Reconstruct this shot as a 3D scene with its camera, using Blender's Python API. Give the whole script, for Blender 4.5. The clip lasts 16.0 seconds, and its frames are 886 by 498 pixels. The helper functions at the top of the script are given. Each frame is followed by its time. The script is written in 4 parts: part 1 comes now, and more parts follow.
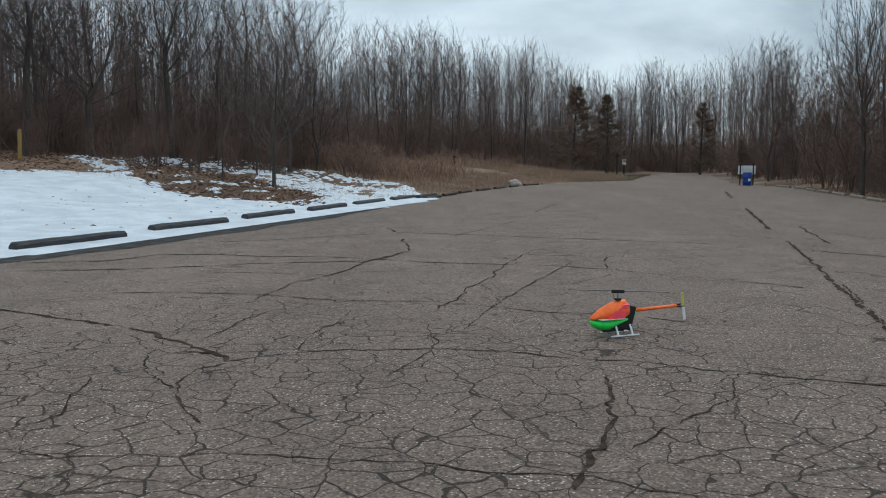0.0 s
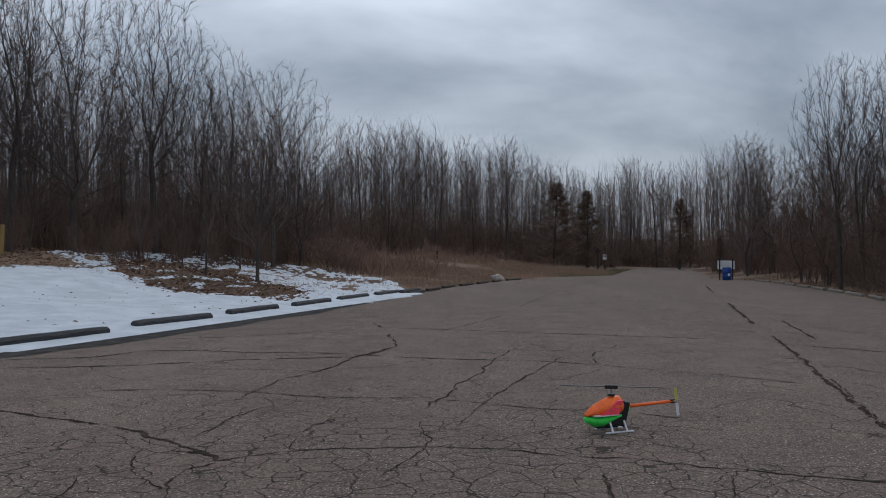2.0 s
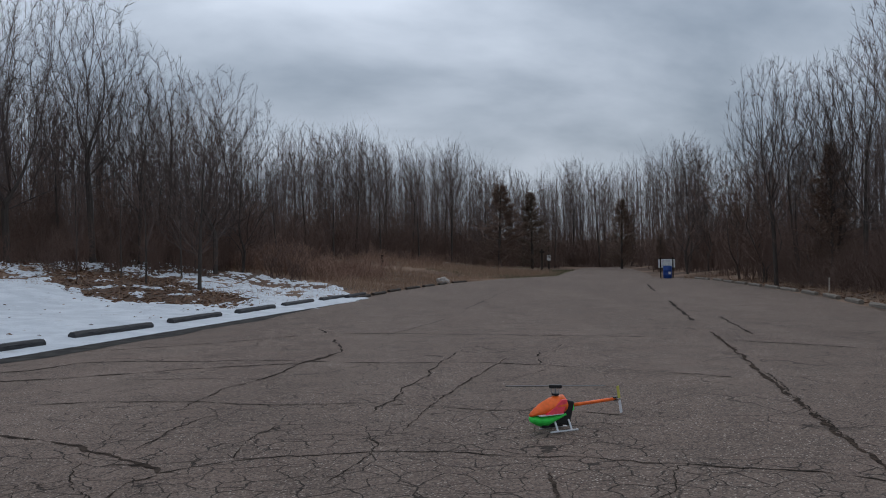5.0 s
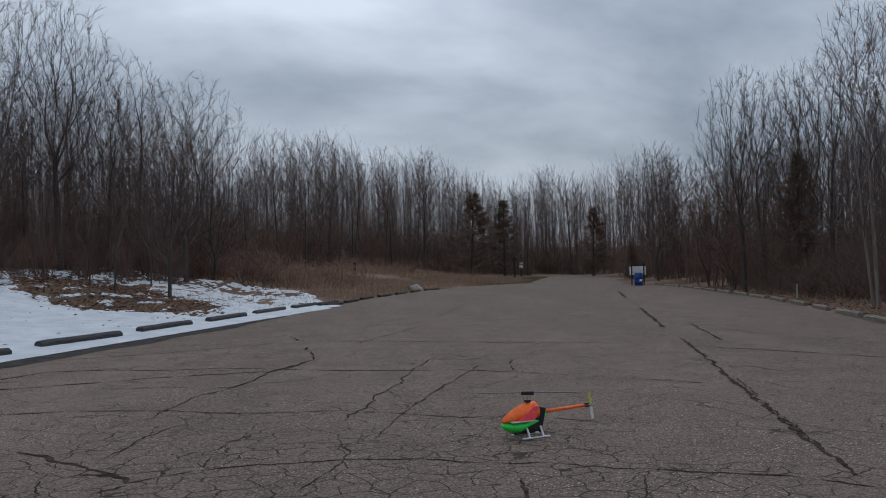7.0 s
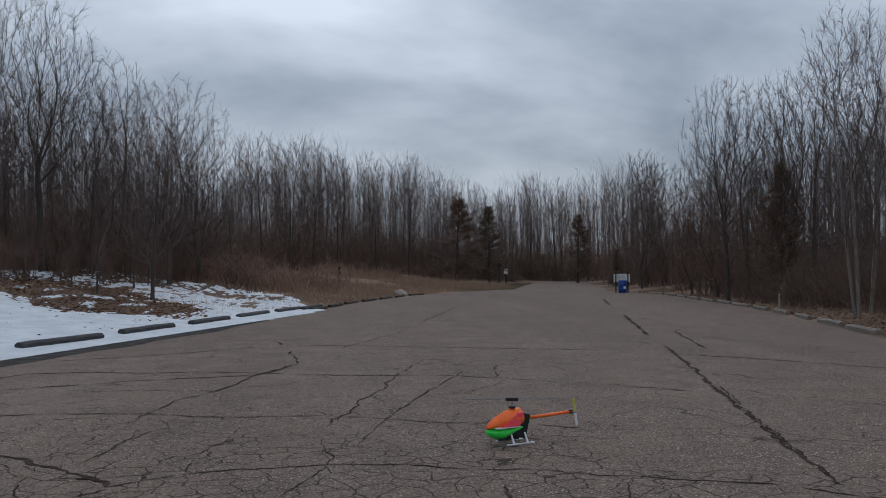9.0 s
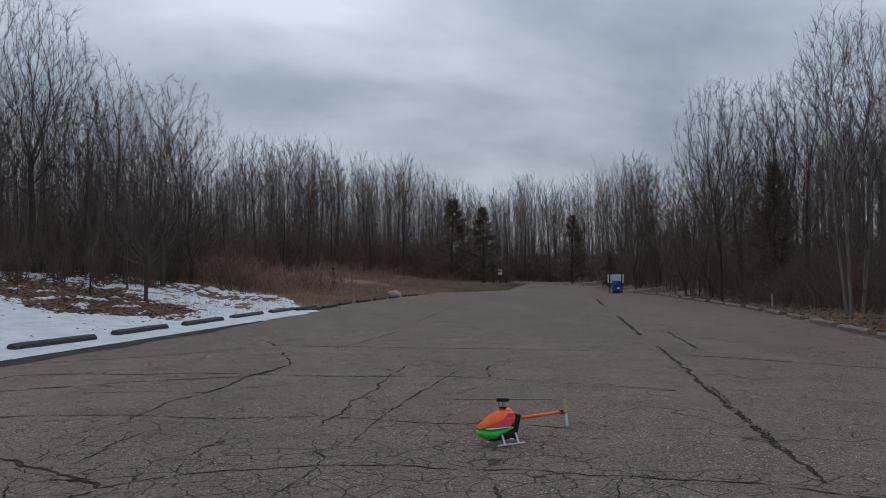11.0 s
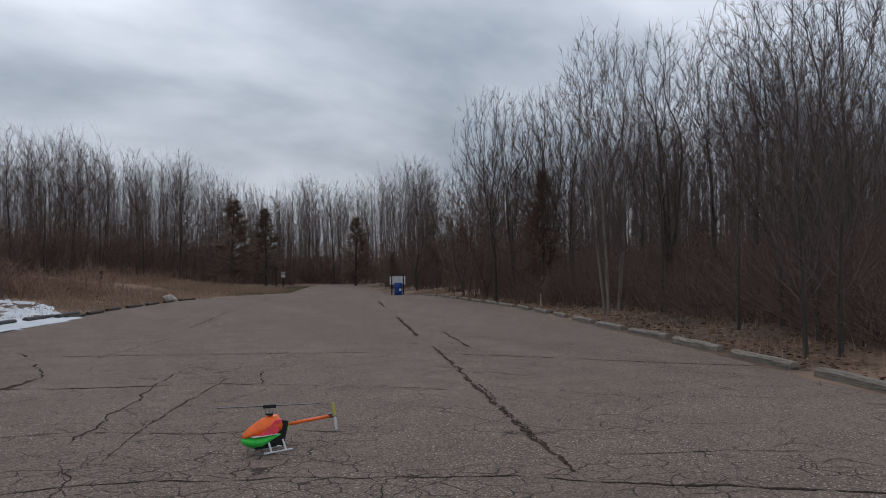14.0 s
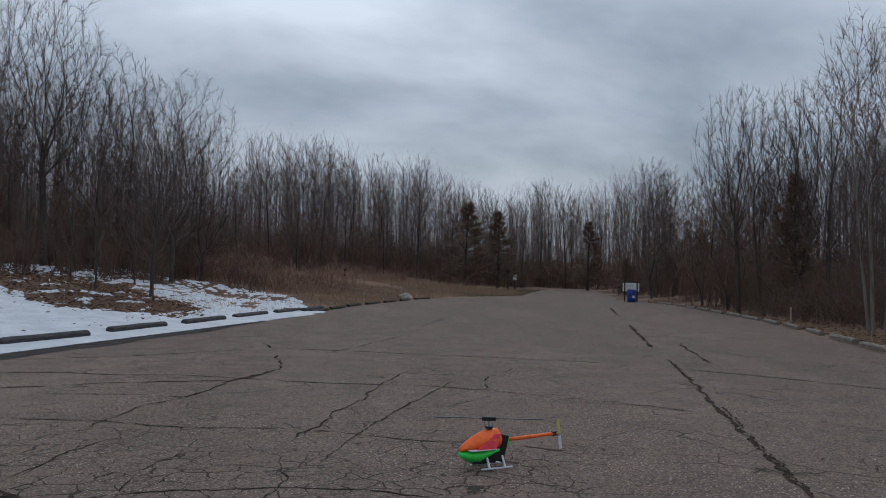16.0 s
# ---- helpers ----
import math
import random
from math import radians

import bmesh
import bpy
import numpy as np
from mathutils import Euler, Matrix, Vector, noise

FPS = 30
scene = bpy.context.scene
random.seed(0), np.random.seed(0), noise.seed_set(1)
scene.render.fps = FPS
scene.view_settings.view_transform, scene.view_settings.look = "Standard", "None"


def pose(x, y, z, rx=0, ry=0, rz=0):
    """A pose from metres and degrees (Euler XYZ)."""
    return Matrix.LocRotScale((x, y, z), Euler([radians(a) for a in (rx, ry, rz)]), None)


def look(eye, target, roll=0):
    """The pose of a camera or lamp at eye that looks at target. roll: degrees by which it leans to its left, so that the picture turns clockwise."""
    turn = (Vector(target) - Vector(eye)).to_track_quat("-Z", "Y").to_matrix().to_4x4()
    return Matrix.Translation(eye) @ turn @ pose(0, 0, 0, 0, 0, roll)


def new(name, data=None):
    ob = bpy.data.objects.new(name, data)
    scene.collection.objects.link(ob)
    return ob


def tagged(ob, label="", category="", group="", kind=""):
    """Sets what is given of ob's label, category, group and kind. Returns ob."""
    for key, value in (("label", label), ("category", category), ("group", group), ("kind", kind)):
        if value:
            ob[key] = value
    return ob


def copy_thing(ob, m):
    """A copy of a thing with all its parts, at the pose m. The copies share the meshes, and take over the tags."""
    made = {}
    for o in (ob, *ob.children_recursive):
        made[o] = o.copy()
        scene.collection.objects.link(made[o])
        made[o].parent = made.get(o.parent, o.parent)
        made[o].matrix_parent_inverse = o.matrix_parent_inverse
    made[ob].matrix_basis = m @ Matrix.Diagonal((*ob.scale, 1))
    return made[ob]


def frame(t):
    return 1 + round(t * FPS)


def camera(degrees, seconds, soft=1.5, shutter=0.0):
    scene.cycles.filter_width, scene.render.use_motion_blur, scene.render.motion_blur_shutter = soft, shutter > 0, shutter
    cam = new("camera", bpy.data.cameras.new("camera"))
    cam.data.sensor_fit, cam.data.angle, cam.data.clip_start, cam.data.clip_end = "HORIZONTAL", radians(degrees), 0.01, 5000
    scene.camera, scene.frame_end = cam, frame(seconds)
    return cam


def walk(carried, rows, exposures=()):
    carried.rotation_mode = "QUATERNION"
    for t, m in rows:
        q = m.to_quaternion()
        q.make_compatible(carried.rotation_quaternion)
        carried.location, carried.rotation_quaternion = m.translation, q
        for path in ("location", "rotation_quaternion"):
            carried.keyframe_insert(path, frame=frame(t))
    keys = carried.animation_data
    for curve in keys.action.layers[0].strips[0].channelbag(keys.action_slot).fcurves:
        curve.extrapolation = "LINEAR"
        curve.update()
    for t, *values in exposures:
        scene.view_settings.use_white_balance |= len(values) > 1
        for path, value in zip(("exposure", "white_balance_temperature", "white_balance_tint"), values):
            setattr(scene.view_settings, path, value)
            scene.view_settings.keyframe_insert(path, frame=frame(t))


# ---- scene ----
cam = camera(55.19, 16.0, 1.0)
PATH = [
    (0.0, pose(0.000, 0.000, 1.600, 84.05, -0.00, 0.00)),
    (0.5, pose(-0.065, 0.017, 1.594, 85.78, -0.65, 0.33)),
    (1.0, pose(-0.104, -0.033, 1.612, 87.58, -0.26, 0.79)),
    (1.5, pose(-0.098, -0.030, 1.613, 89.78, -0.09, -0.15)),
    (2.0, pose(-0.103, -0.028, 1.609, 90.45, 0.02, -1.26)),
    (2.5, pose(-0.093, -0.021, 1.613, 90.39, 0.84, -3.62)),
    (3.0, pose(-0.084, -0.060, 1.616, 90.38, 1.07, -4.55)),
    (3.5, pose(-0.079, -0.038, 1.611, 90.36, 1.05, -4.90)),
    (4.0, pose(-0.090, -0.030, 1.610, 90.36, 0.89, -4.56)),
    (6.5, pose(-0.071, -0.061, 1.614, 91.13, 1.25, -6.39)),
    (7.0, pose(-0.079, -0.048, 1.607, 91.11, 1.13, -6.77)),
    (7.5, pose(-0.088, -0.056, 1.610, 91.11, 0.62, -6.17)),
    (8.0, pose(-0.093, -0.043, 1.608, 91.12, 0.43, -6.38)),
    (8.5, pose(-0.084, -0.061, 1.614, 91.43, 0.59, -7.34)),
    (9.0, pose(-0.090, -0.034, 1.605, 91.46, 0.49, -7.81)),
    (9.5, pose(-0.080, -0.039, 1.605, 91.44, 1.02, -8.21)),
    (12.0, pose(-0.049, -0.084, 1.613, 91.61, -0.33, -8.80)),
    (12.5, pose(-0.040, -0.095, 1.617, 91.57, -0.20, -11.63)),
    (13.0, pose(-0.016, -0.094, 1.614, 91.57, 0.04, -16.08)),
    (13.5, pose(0.029, -0.085, 1.621, 91.47, 0.00, -21.19)),
    (14.0, pose(0.108, -0.037, 1.610, 91.48, 0.87, -22.61)),
    (14.5, pose(0.292, 0.076, 1.603, 91.69, 1.22, -14.14)),
    (15.0, pose(0.373, 0.243, 1.595, 91.54, 2.25, -15.91)),
    (15.5, pose(0.328, 0.481, 1.630, 91.65, 0.68, -15.99)),
    (16.0, pose(0.319, 0.618, 1.614, 91.74, -0.97, -7.05)),
]
walk(cam, PATH, [(0.0, 0.62, 6500, 1), (0.5, 0.43, 6800, 6), (1.0, -0.08, 6600, 10), (1.5, -0.03, 6500, 10), (9.5, 0.0, 6500, 10), (12.5, -0.03, 6500, 10), (13.0, -0.08, 6550, 10),
                (13.5, 0.02, 6700, 11), (14.0, 0.19, 6800, 12), (14.5, 0.12, 6650, 10), (15.5, -0.08, 6500, 10), (16.0, -0.02, 6500, 10)])

# ---- world and light ----
world = bpy.data.worlds.new("overcast_sky")
scene.world = world
world.use_nodes = True
wn, wl = world.node_tree.nodes, world.node_tree.links
wn.clear()


def wnode(kind, **values):
    n = wn.new(kind)
    for key, value in values.items():
        n.inputs[key].default_value = value
    return n


SUN_UP, SUN_TURN = radians(48), radians(20)
w_out = wn.new("ShaderNodeOutputWorld")
w_bg = wnode("ShaderNodeBackground", Strength=1.0)
w_sky = wn.new("ShaderNodeTexSky")
w_sky.sky_type, w_sky.sun_disc = "NISHITA", False
w_sky.sun_elevation, w_sky.sun_rotation = SUN_UP, SUN_TURN
w_dim = wn.new("ShaderNodeVectorMath")
w_dim.operation = "SCALE"
w_dim.inputs["Scale"].default_value = 0.09
w_co = wn.new("ShaderNodeTexCoord")
w_sep = wn.new("ShaderNodeSeparateXYZ")
w_add = wn.new("ShaderNodeMath")
w_add.operation = "ADD"
w_add.inputs[1].default_value = 0.5
w_max = wn.new("ShaderNodeMath")
w_max.operation = "MAXIMUM"
w_max.inputs[1].default_value = 0.08
w_div = wn.new("ShaderNodeVectorMath")
w_div.operation = "DIVIDE"
w_com = wn.new("ShaderNodeCombineXYZ")
wl.new(w_co.outputs["Generated"], w_sep.inputs[0])
wl.new(w_sep.outputs["Z"], w_add.inputs[0])
wl.new(w_add.outputs[0], w_max.inputs[0])
for k in ("X", "Y", "Z"):
    wl.new(w_max.outputs[0], w_com.inputs[k])
wl.new(w_co.outputs["Generated"], w_div.inputs[0])
wl.new(w_com.outputs[0], w_div.inputs[1])
w_n1 = wnode("ShaderNodeTexNoise", Scale=2.1, Detail=6.0, Roughness=0.5, Distortion=0.25)
w_map = wn.new("ShaderNodeMapping")
w_map.inputs["Location"].default_value = (3.4, 1.7, 0.0)
w_map.inputs["Scale"].default_value = (0.8, 1.25, 1.0)
wl.new(w_div.outputs[0], w_map.inputs["Vector"])
wl.new(w_map.outputs[0], w_n1.inputs["Vector"])
w_ramp = wn.new("ShaderNodeValToRGB")
w_ramp.color_ramp.elements[0].position = 0.31
w_ramp.color_ramp.elements[0].color = (0.245, 0.305, 0.385, 1)
w_ramp.color_ramp.elements[1].position = 0.67
w_ramp.color_ramp.elements[1].color = (0.69, 0.77, 0.89, 1)
wl.new(w_n1.outputs["Fac"], w_ramp.inputs[0])
w_mix = wn.new("ShaderNodeMixRGB")
w_mix.inputs[0].default_value = 0.92
wl.new(w_sky.outputs[0], w_dim.inputs[0])
wl.new(w_dim.outputs[0], w_mix.inputs[1])
wl.new(w_ramp.outputs[0], w_mix.inputs[2])
# an overcast sky is darker towards the horizon
w_grad = wn.new("ShaderNodeMapRange")
for k, x in zip(("From Min", "From Max", "To Min", "To Max"), (0.02, 0.36, 0.64, 1.13)):
    w_grad.inputs[k].default_value = x
w_mul = wn.new("ShaderNodeVectorMath")
w_mul.operation = "SCALE"
wl.new(w_sep.outputs["Z"], w_grad.inputs["Value"])
wl.new(w_mix.outputs[0], w_mul.inputs[0])
wl.new(w_grad.outputs[0], w_mul.inputs["Scale"])
wl.new(w_mul.outputs[0], w_bg.inputs["Color"])
wl.new(w_bg.outputs[0], w_out.inputs["Surface"])

sun = new("sun", bpy.data.lights.new("sun", "SUN"))
sun.data.energy, sun.data.angle, sun.data.color = 0.5, radians(25), (1.0, 0.96, 0.9)
sun.matrix_world = look((0, 0, 50), (-math.sin(SUN_TURN) * 50, -math.cos(SUN_TURN) * 50, 50 - math.tan(SUN_UP) * 50))

# ---- materials ----


class Nodes:
    """A small material builder."""

    def __init__(self, name, rough=0.8, metal=0.0):
        self.m = bpy.data.materials.new(name)
        self.m.use_nodes = True
        self.t = self.m.node_tree
        self.b = self.t.nodes["Principled BSDF"]
        self.b.inputs["Roughness"].default_value = rough
        self.b.inputs["Metallic"].default_value = metal
        self.b.inputs["Specular IOR Level"].default_value = 0.35
        self.co = self.t.nodes.new("ShaderNodeTexCoord").outputs["Object"]

    def link(self, a, b):
        if isinstance(a, bpy.types.NodeSocket):
            self.t.links.new(a, b)
        else:
            b.default_value = a

    def scaled(self, v, scale, turn=0.0):
        n = self.t.nodes.new("ShaderNodeMapping")
        n.inputs["Scale"].default_value = scale
        n.inputs["Rotation"].default_value = (0, 0, turn)
        self.link(v, n.inputs["Vector"])
        return n.outputs[0]

    def noise(self, scale, detail=4.0, rough=0.55, v=None, distort=0.0):
        n = self.t.nodes.new("ShaderNodeTexNoise")
        n.inputs["Scale"].default_value, n.inputs["Detail"].default_value = scale, detail
        n.inputs["Roughness"].default_value, n.inputs["Distortion"].default_value = rough, distort
        self.link(v or self.co, n.inputs["Vector"])
        return n.outputs["Fac"]

    def warp(self, scale, amount):
        n = self.t.nodes.new("ShaderNodeTexNoise")
        n.inputs["Scale"].default_value, n.inputs["Detail"].default_value = scale, 3.0
        self.link(self.co, n.inputs["Vector"])
        s = self.t.nodes.new("ShaderNodeVectorMath")
        s.operation = "MULTIPLY_ADD"
        self.link(n.outputs["Color"], s.inputs[0])
        s.inputs[1].default_value = (amount, amount, amount)
        self.link(self.co, s.inputs[2])
        return s.outputs[0]

    def voronoi(self, scale, feature="F1", v=None, out="Distance"):
        n = self.t.nodes.new("ShaderNodeTexVoronoi")
        n.feature = feature
        n.inputs["Scale"].default_value = scale
        self.link(v or self.co, n.inputs["Vector"])
        return n.outputs[out]

    def math(self, op, a, b=0.5):
        n = self.t.nodes.new("ShaderNodeMath")
        n.operation = op
        self.link(a, n.inputs[0])
        self.link(b, n.inputs[1])
        return n.outputs[0]

    def step(self, v, lo, hi, a=0.0, b=1.0):
        n = self.t.nodes.new("ShaderNodeMapRange")
        n.interpolation_type = "SMOOTHSTEP"
        self.link(v, n.inputs["Value"])
        for k, x in zip(("From Min", "From Max", "To Min", "To Max"), (lo, hi, a, b)):
            n.inputs[k].default_value = x
        return n.outputs[0]

    def mix(self, f, a, b, mode="MIX"):
        n = self.t.nodes.new("ShaderNodeMixRGB")
        n.blend_type = mode
        self.link(f, n.inputs[0])
        for x, s in ((a, n.inputs[1]), (b, n.inputs[2])):
            self.link((*x, 1.0) if isinstance(x, tuple) else x, s)
        return n.outputs[0]

    def random(self):
        return self.t.nodes.new("ShaderNodeObjectInfo").outputs["Random"]

    def island(self):
        return self.t.nodes.new("ShaderNodeNewGeometry").outputs["Random Per Island"]

    def bump(self, h, strength=0.4, distance=0.01, prev=None):
        n = self.t.nodes.new("ShaderNodeBump")
        n.inputs["Strength"].default_value, n.inputs["Distance"].default_value = strength, distance
        self.link(h, n.inputs["Height"])
        if prev:
            self.link(prev, n.inputs["Normal"])
        self.link(n.outputs[0], self.b.inputs["Normal"])
        return n.outputs[0]

    def done(self, colour):
        self.link((*colour, 1.0) if isinstance(colour, tuple) else colour, self.b.inputs["Base Color"])
        return self.m


def simple(name, c1, c2, scale, rough=0.8, metal=0.0, bump=0.3, dist=0.01):
    n = Nodes(name, rough, metal)
    f = n.noise(scale, 5)
    n.bump(n.noise(scale * 4, 4), bump, dist)
    return n.done(n.mix(n.step(f, 0.35, 0.65), c1, c2))


LOT_TURN = -0.32


def asphalt_material():
    n = Nodes("weathered_asphalt", 0.9)
    n.b.inputs["Specular IOR Level"].default_value = 0.2
    big = n.noise(0.16, 4, 0.5, n.scaled(n.co, (1.0, 0.45, 1.0), -LOT_TURN))
    mid = n.noise(1.1, 6, 0.65)
    col = n.mix(n.step(big, 0.3, 0.7), (0.132, 0.093, 0.075), (0.174, 0.124, 0.100))
    col = n.mix(n.step(mid, 0.35, 0.72, 0.0, 0.70), col, (0.094, 0.069, 0.056))
    track = n.noise(1.0, 4, 0.6, n.scaled(n.warp(0.5, 1.2), (0.8, 0.06, 1.0), -LOT_TURN))
    col = n.mix(n.step(track, 0.40, 0.75, 0.0, 0.4), col, (0.214, 0.161, 0.132))
    # aggregate: pale and dark stones of one to two centimetres, and finer grit
    grit = n.voronoi(62.0, out="Color")
    bw = n.t.nodes.new("ShaderNodeRGBToBW")
    n.link(grit, bw.inputs[0])
    col = n.mix(n.step(bw.outputs[0], 0.45, 0.95, 0.0, 0.55), col, (0.285, 0.225, 0.187))
    col = n.mix(n.step(bw.outputs[0], 0.12, 0.42, 0.75, 0.0), col, (0.052, 0.046, 0.042))
    pick = n.t.nodes.new("ShaderNodeTexVoronoi")
    pick.inputs["Scale"].default_value = 34.0
    n.link(n.co, pick.inputs["Vector"])
    pbw = n.t.nodes.new("ShaderNodeRGBToBW")
    n.link(pick.outputs["Color"], pbw.inputs[0])
    stone = n.math("MULTIPLY", n.step(pick.outputs["Distance"], 0.16, 0.34, 1.0, 0.0), n.step(pbw.outputs[0], 0.50, 0.60))
    worn = n.step(n.noise(0.7, 4, 0.6), 0.36, 0.64, 0.25, 1.0)
    col = n.mix(n.math("MULTIPLY", n.math("MULTIPLY", stone, worn), 0.9), col, (0.56, 0.49, 0.425))
    # alligator cracking where the surface has broken up, and a wider net of hairline cracks
    reach = n.t.nodes.new("ShaderNodeVectorMath")
    reach.operation = "DISTANCE"
    n.link(n.co, reach.inputs[0])
    reach.inputs[1].default_value = (-1.6, 2.6, 0.0)
    tired = n.step(n.math("ADD", reach.outputs["Value"], n.math("MULTIPLY", n.noise(0.45, 4, 0.6), 7.0)), 6.5, 12.5, 1.0, 0.06)
    w = n.warp(2.3, 0.42)
    w3 = n.warp(9.0, 0.06)
    both = n.t.nodes.new("ShaderNodeVectorMath")
    both.operation = "ADD"
    n.link(w, both.inputs[0])
    n.link(w3, both.inputs[1])
    half = n.scaled(both.outputs[0], (0.5, 0.5, 0.5))
    width = n.step(n.noise(1.6, 4, 0.6), 0.3, 0.7, 0.009, 0.038)
    edge = n.voronoi(3.6, "DISTANCE_TO_EDGE", half)
    fine = n.step(n.math("DIVIDE", edge, width), 0.5, 1.0, 1.0, 0.0)
    keep = n.step(n.math("ADD", n.noise(1.3, 3, 0.6), n.math("MULTIPLY", tired, 0.42)), 0.57, 0.73)
    fine = n.math("MULTIPLY", fine, keep)
    tiny = n.step(n.voronoi(7.5, "DISTANCE_TO_EDGE", half), 0.006, 0.022, 1.0, 0.0)
    tiny = n.math("MULTIPLY", n.math("MULTIPLY", tiny, n.step(n.noise(2.1, 3, 0.6), 0.52, 0.62)), n.math("MULTIPLY", tired, 0.75))
    wide = n.step(n.voronoi(0.85, "DISTANCE_TO_EDGE", n.warp(1.4, 0.5)), 0.003, 0.011, 1.0, 0.0)
    wide = n.math("MULTIPLY", wide, n.step(n.noise(0.6, 3), 0.46, 0.58, 0.0, 0.75))
    crack = n.math("MAXIMUM", n.math("MAXIMUM", fine, tiny), wide)
    col = n.mix(n.math("MULTIPLY", crack, 0.80), col, (0.013, 0.010, 0.008))
    h = n.math("SUBTRACT", n.math("ADD", n.math("MULTIPLY", bw.outputs[0], 0.5), n.math("MULTIPLY", stone, 0.3)), n.math("MULTIPLY", crack, 2.2))
    n.bump(h, 0.75, 0.009)
    return n.done(col)


def bark_material(name, c1, c2, c3):
    n = Nodes(name, 0.92)
    grain = n.noise(9.0, 5, 0.6, n.scaled(n.co, (1.0, 1.0, 0.18)))
    col = n.mix(n.step(grain, 0.32, 0.68), c1, c2)
    col = n.mix(n.math("MULTIPLY", n.random(), 0.75), col, c3)
    n.bump(grain, 0.5, 0.02)
    return n.done(col)


def litter_material():
    n = Nodes("leaf_litter_ground", 0.95)
    a = n.voronoi(9.0, out="Color")
    bw = n.t.nodes.new("ShaderNodeRGBToBW")
    n.link(a, bw.inputs[0])
    col = n.mix(bw.outputs[0], (0.050, 0.029, 0.020), (0.165, 0.092, 0.058))
    col = n.mix(n.step(n.noise(0.35, 5), 0.4, 0.65), col, (0.085, 0.055, 0.038))
    grass = n.step(n.noise(0.09, 4), 0.50, 0.60)
    col = n.mix(n.math("MULTIPLY", grass, 0.7), col, (0.27, 0.175, 0.118))
    n.bump(bw.outputs[0], 0.8, 0.04)
    return n.done(col)


def snow_material():
    n = Nodes("old_snow", 0.6)
    n.b.inputs["Subsurface Weight"].default_value = 0.0
    col = n.mix(n.step(n.noise(1.1, 5, 0.6), 0.35, 0.7), (0.50, 0.535, 0.58), (0.63, 0.665, 0.71))
    dirt = n.step(n.noise(2.6, 7, 0.75), 0.56, 0.72)
    col = n.mix(n.math("MULTIPLY", dirt, 0.42), col, (0.30, 0.24, 0.19))
    n.bump(n.noise(2.2, 6, 0.66), 1.0, 0.12)
    return n.done(col)


def random_leaf_material(name, c1, c2, c3):
    n = Nodes(name, 0.9)
    r = n.island()
    col = n.mix(n.step(r, 0.0, 0.6), c1, c2)
    return n.done(n.mix(n.step(r, 0.75, 1.0), col, c3))


def timber_material(name, c1, c2):
    n = Nodes(name, 0.85)
    g = n.noise(3.0, 6, 0.65, n.scaled(n.co, (1.2, 14.0, 14.0)))
    col = n.mix(n.step(g, 0.3, 0.7), c1, c2)
    col = n.mix(n.math("MULTIPLY", n.random(), 0.4), col, c1)
    n.bump(g, 0.6, 0.012)
    return n.done(col)


M_ASPHALT = asphalt_material()
M_WET = simple("damp_asphalt", (0.030, 0.028, 0.027), (0.060, 0.056, 0.052), 3.0, 0.9)
M_WET.node_tree.nodes["Principled BSDF"].inputs["Specular IOR Level"].default_value = 0.08
M_CRACK = simple("crack_dirt", (0.017, 0.013, 0.010), (0.048, 0.037, 0.029), 12.0, 0.95)
M_SILT = simple("silt_in_crack", (0.020, 0.014, 0.011), (0.062, 0.045, 0.035), 9.0, 0.95)
M_SEAM = simple("grit_in_open_seam", (0.014, 0.010, 0.008), (0.072, 0.050, 0.037), 14.0, 0.95, 0.0, 0.6)
for m in (M_CRACK, M_SILT, M_SEAM):
    m.node_tree.nodes["Principled BSDF"].inputs["Specular IOR Level"].default_value = 0.08
M_LITTER = litter_material()
M_SNOW = snow_material()
M_BARK = bark_material("grey_brown_bark", (0.042, 0.034, 0.029), (0.085, 0.070, 0.060), (0.070, 0.056, 0.049))
# paler twig colour, with the haze over the distant woods put into it
M_HAZED_TWIG = bark_material("hazed_bare_twigs", (0.078, 0.058, 0.051), (0.125, 0.096, 0.086), (0.155, 0.110, 0.096))
# darker twig colour without that haze, for the broad and steep-branched trees
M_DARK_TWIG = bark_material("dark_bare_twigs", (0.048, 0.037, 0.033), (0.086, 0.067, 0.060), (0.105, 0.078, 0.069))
M_PALE = bark_material("pale_bark", (0.13, 0.110, 0.092), (0.27, 0.232, 0.198), (0.20, 0.170, 0.146))
M_BRUSH = bark_material("russet_brush", (0.108, 0.066, 0.051), (0.180, 0.114, 0.089), (0.145, 0.096, 0.078))
M_STRAW = bark_material("straw_coloured_weeds", (0.22, 0.136, 0.098), (0.33, 0.215, 0.157), (0.27, 0.160, 0.118))
M_NEEDLE = bark_material("dull_evergreen", (0.11, 0.078, 0.058), (0.17, 0.118, 0.088), (0.20, 0.125, 0.095))
M_LEAF = random_leaf_material("dead_leaves", (0.095, 0.048, 0.029), (0.18, 0.098, 0.058), (0.28, 0.19, 0.125))
M_GRASS = random_leaf_material("dry_grass", (0.24, 0.150, 0.100), (0.33, 0.215, 0.145), (0.43, 0.305, 0.21))
M_SPRIG = random_leaf_material("winter_turf", (0.10, 0.092, 0.05), (0.15, 0.135, 0.075), (0.19, 0.165, 0.10))
M_STOP = timber_material("black_weathered_timber", (0.024, 0.024, 0.026), (0.082, 0.081, 0.084))
M_KERB = timber_material("grey_weathered_timber", (0.11, 0.092, 0.075), (0.31, 0.268, 0.222))
M_POST = timber_material("dark_stained_post", (0.025, 0.018, 0.014), (0.055, 0.040, 0.030))
M_STAKE = timber_material("bleached_stake", (0.42, 0.36, 0.30), (0.60, 0.53, 0.46))
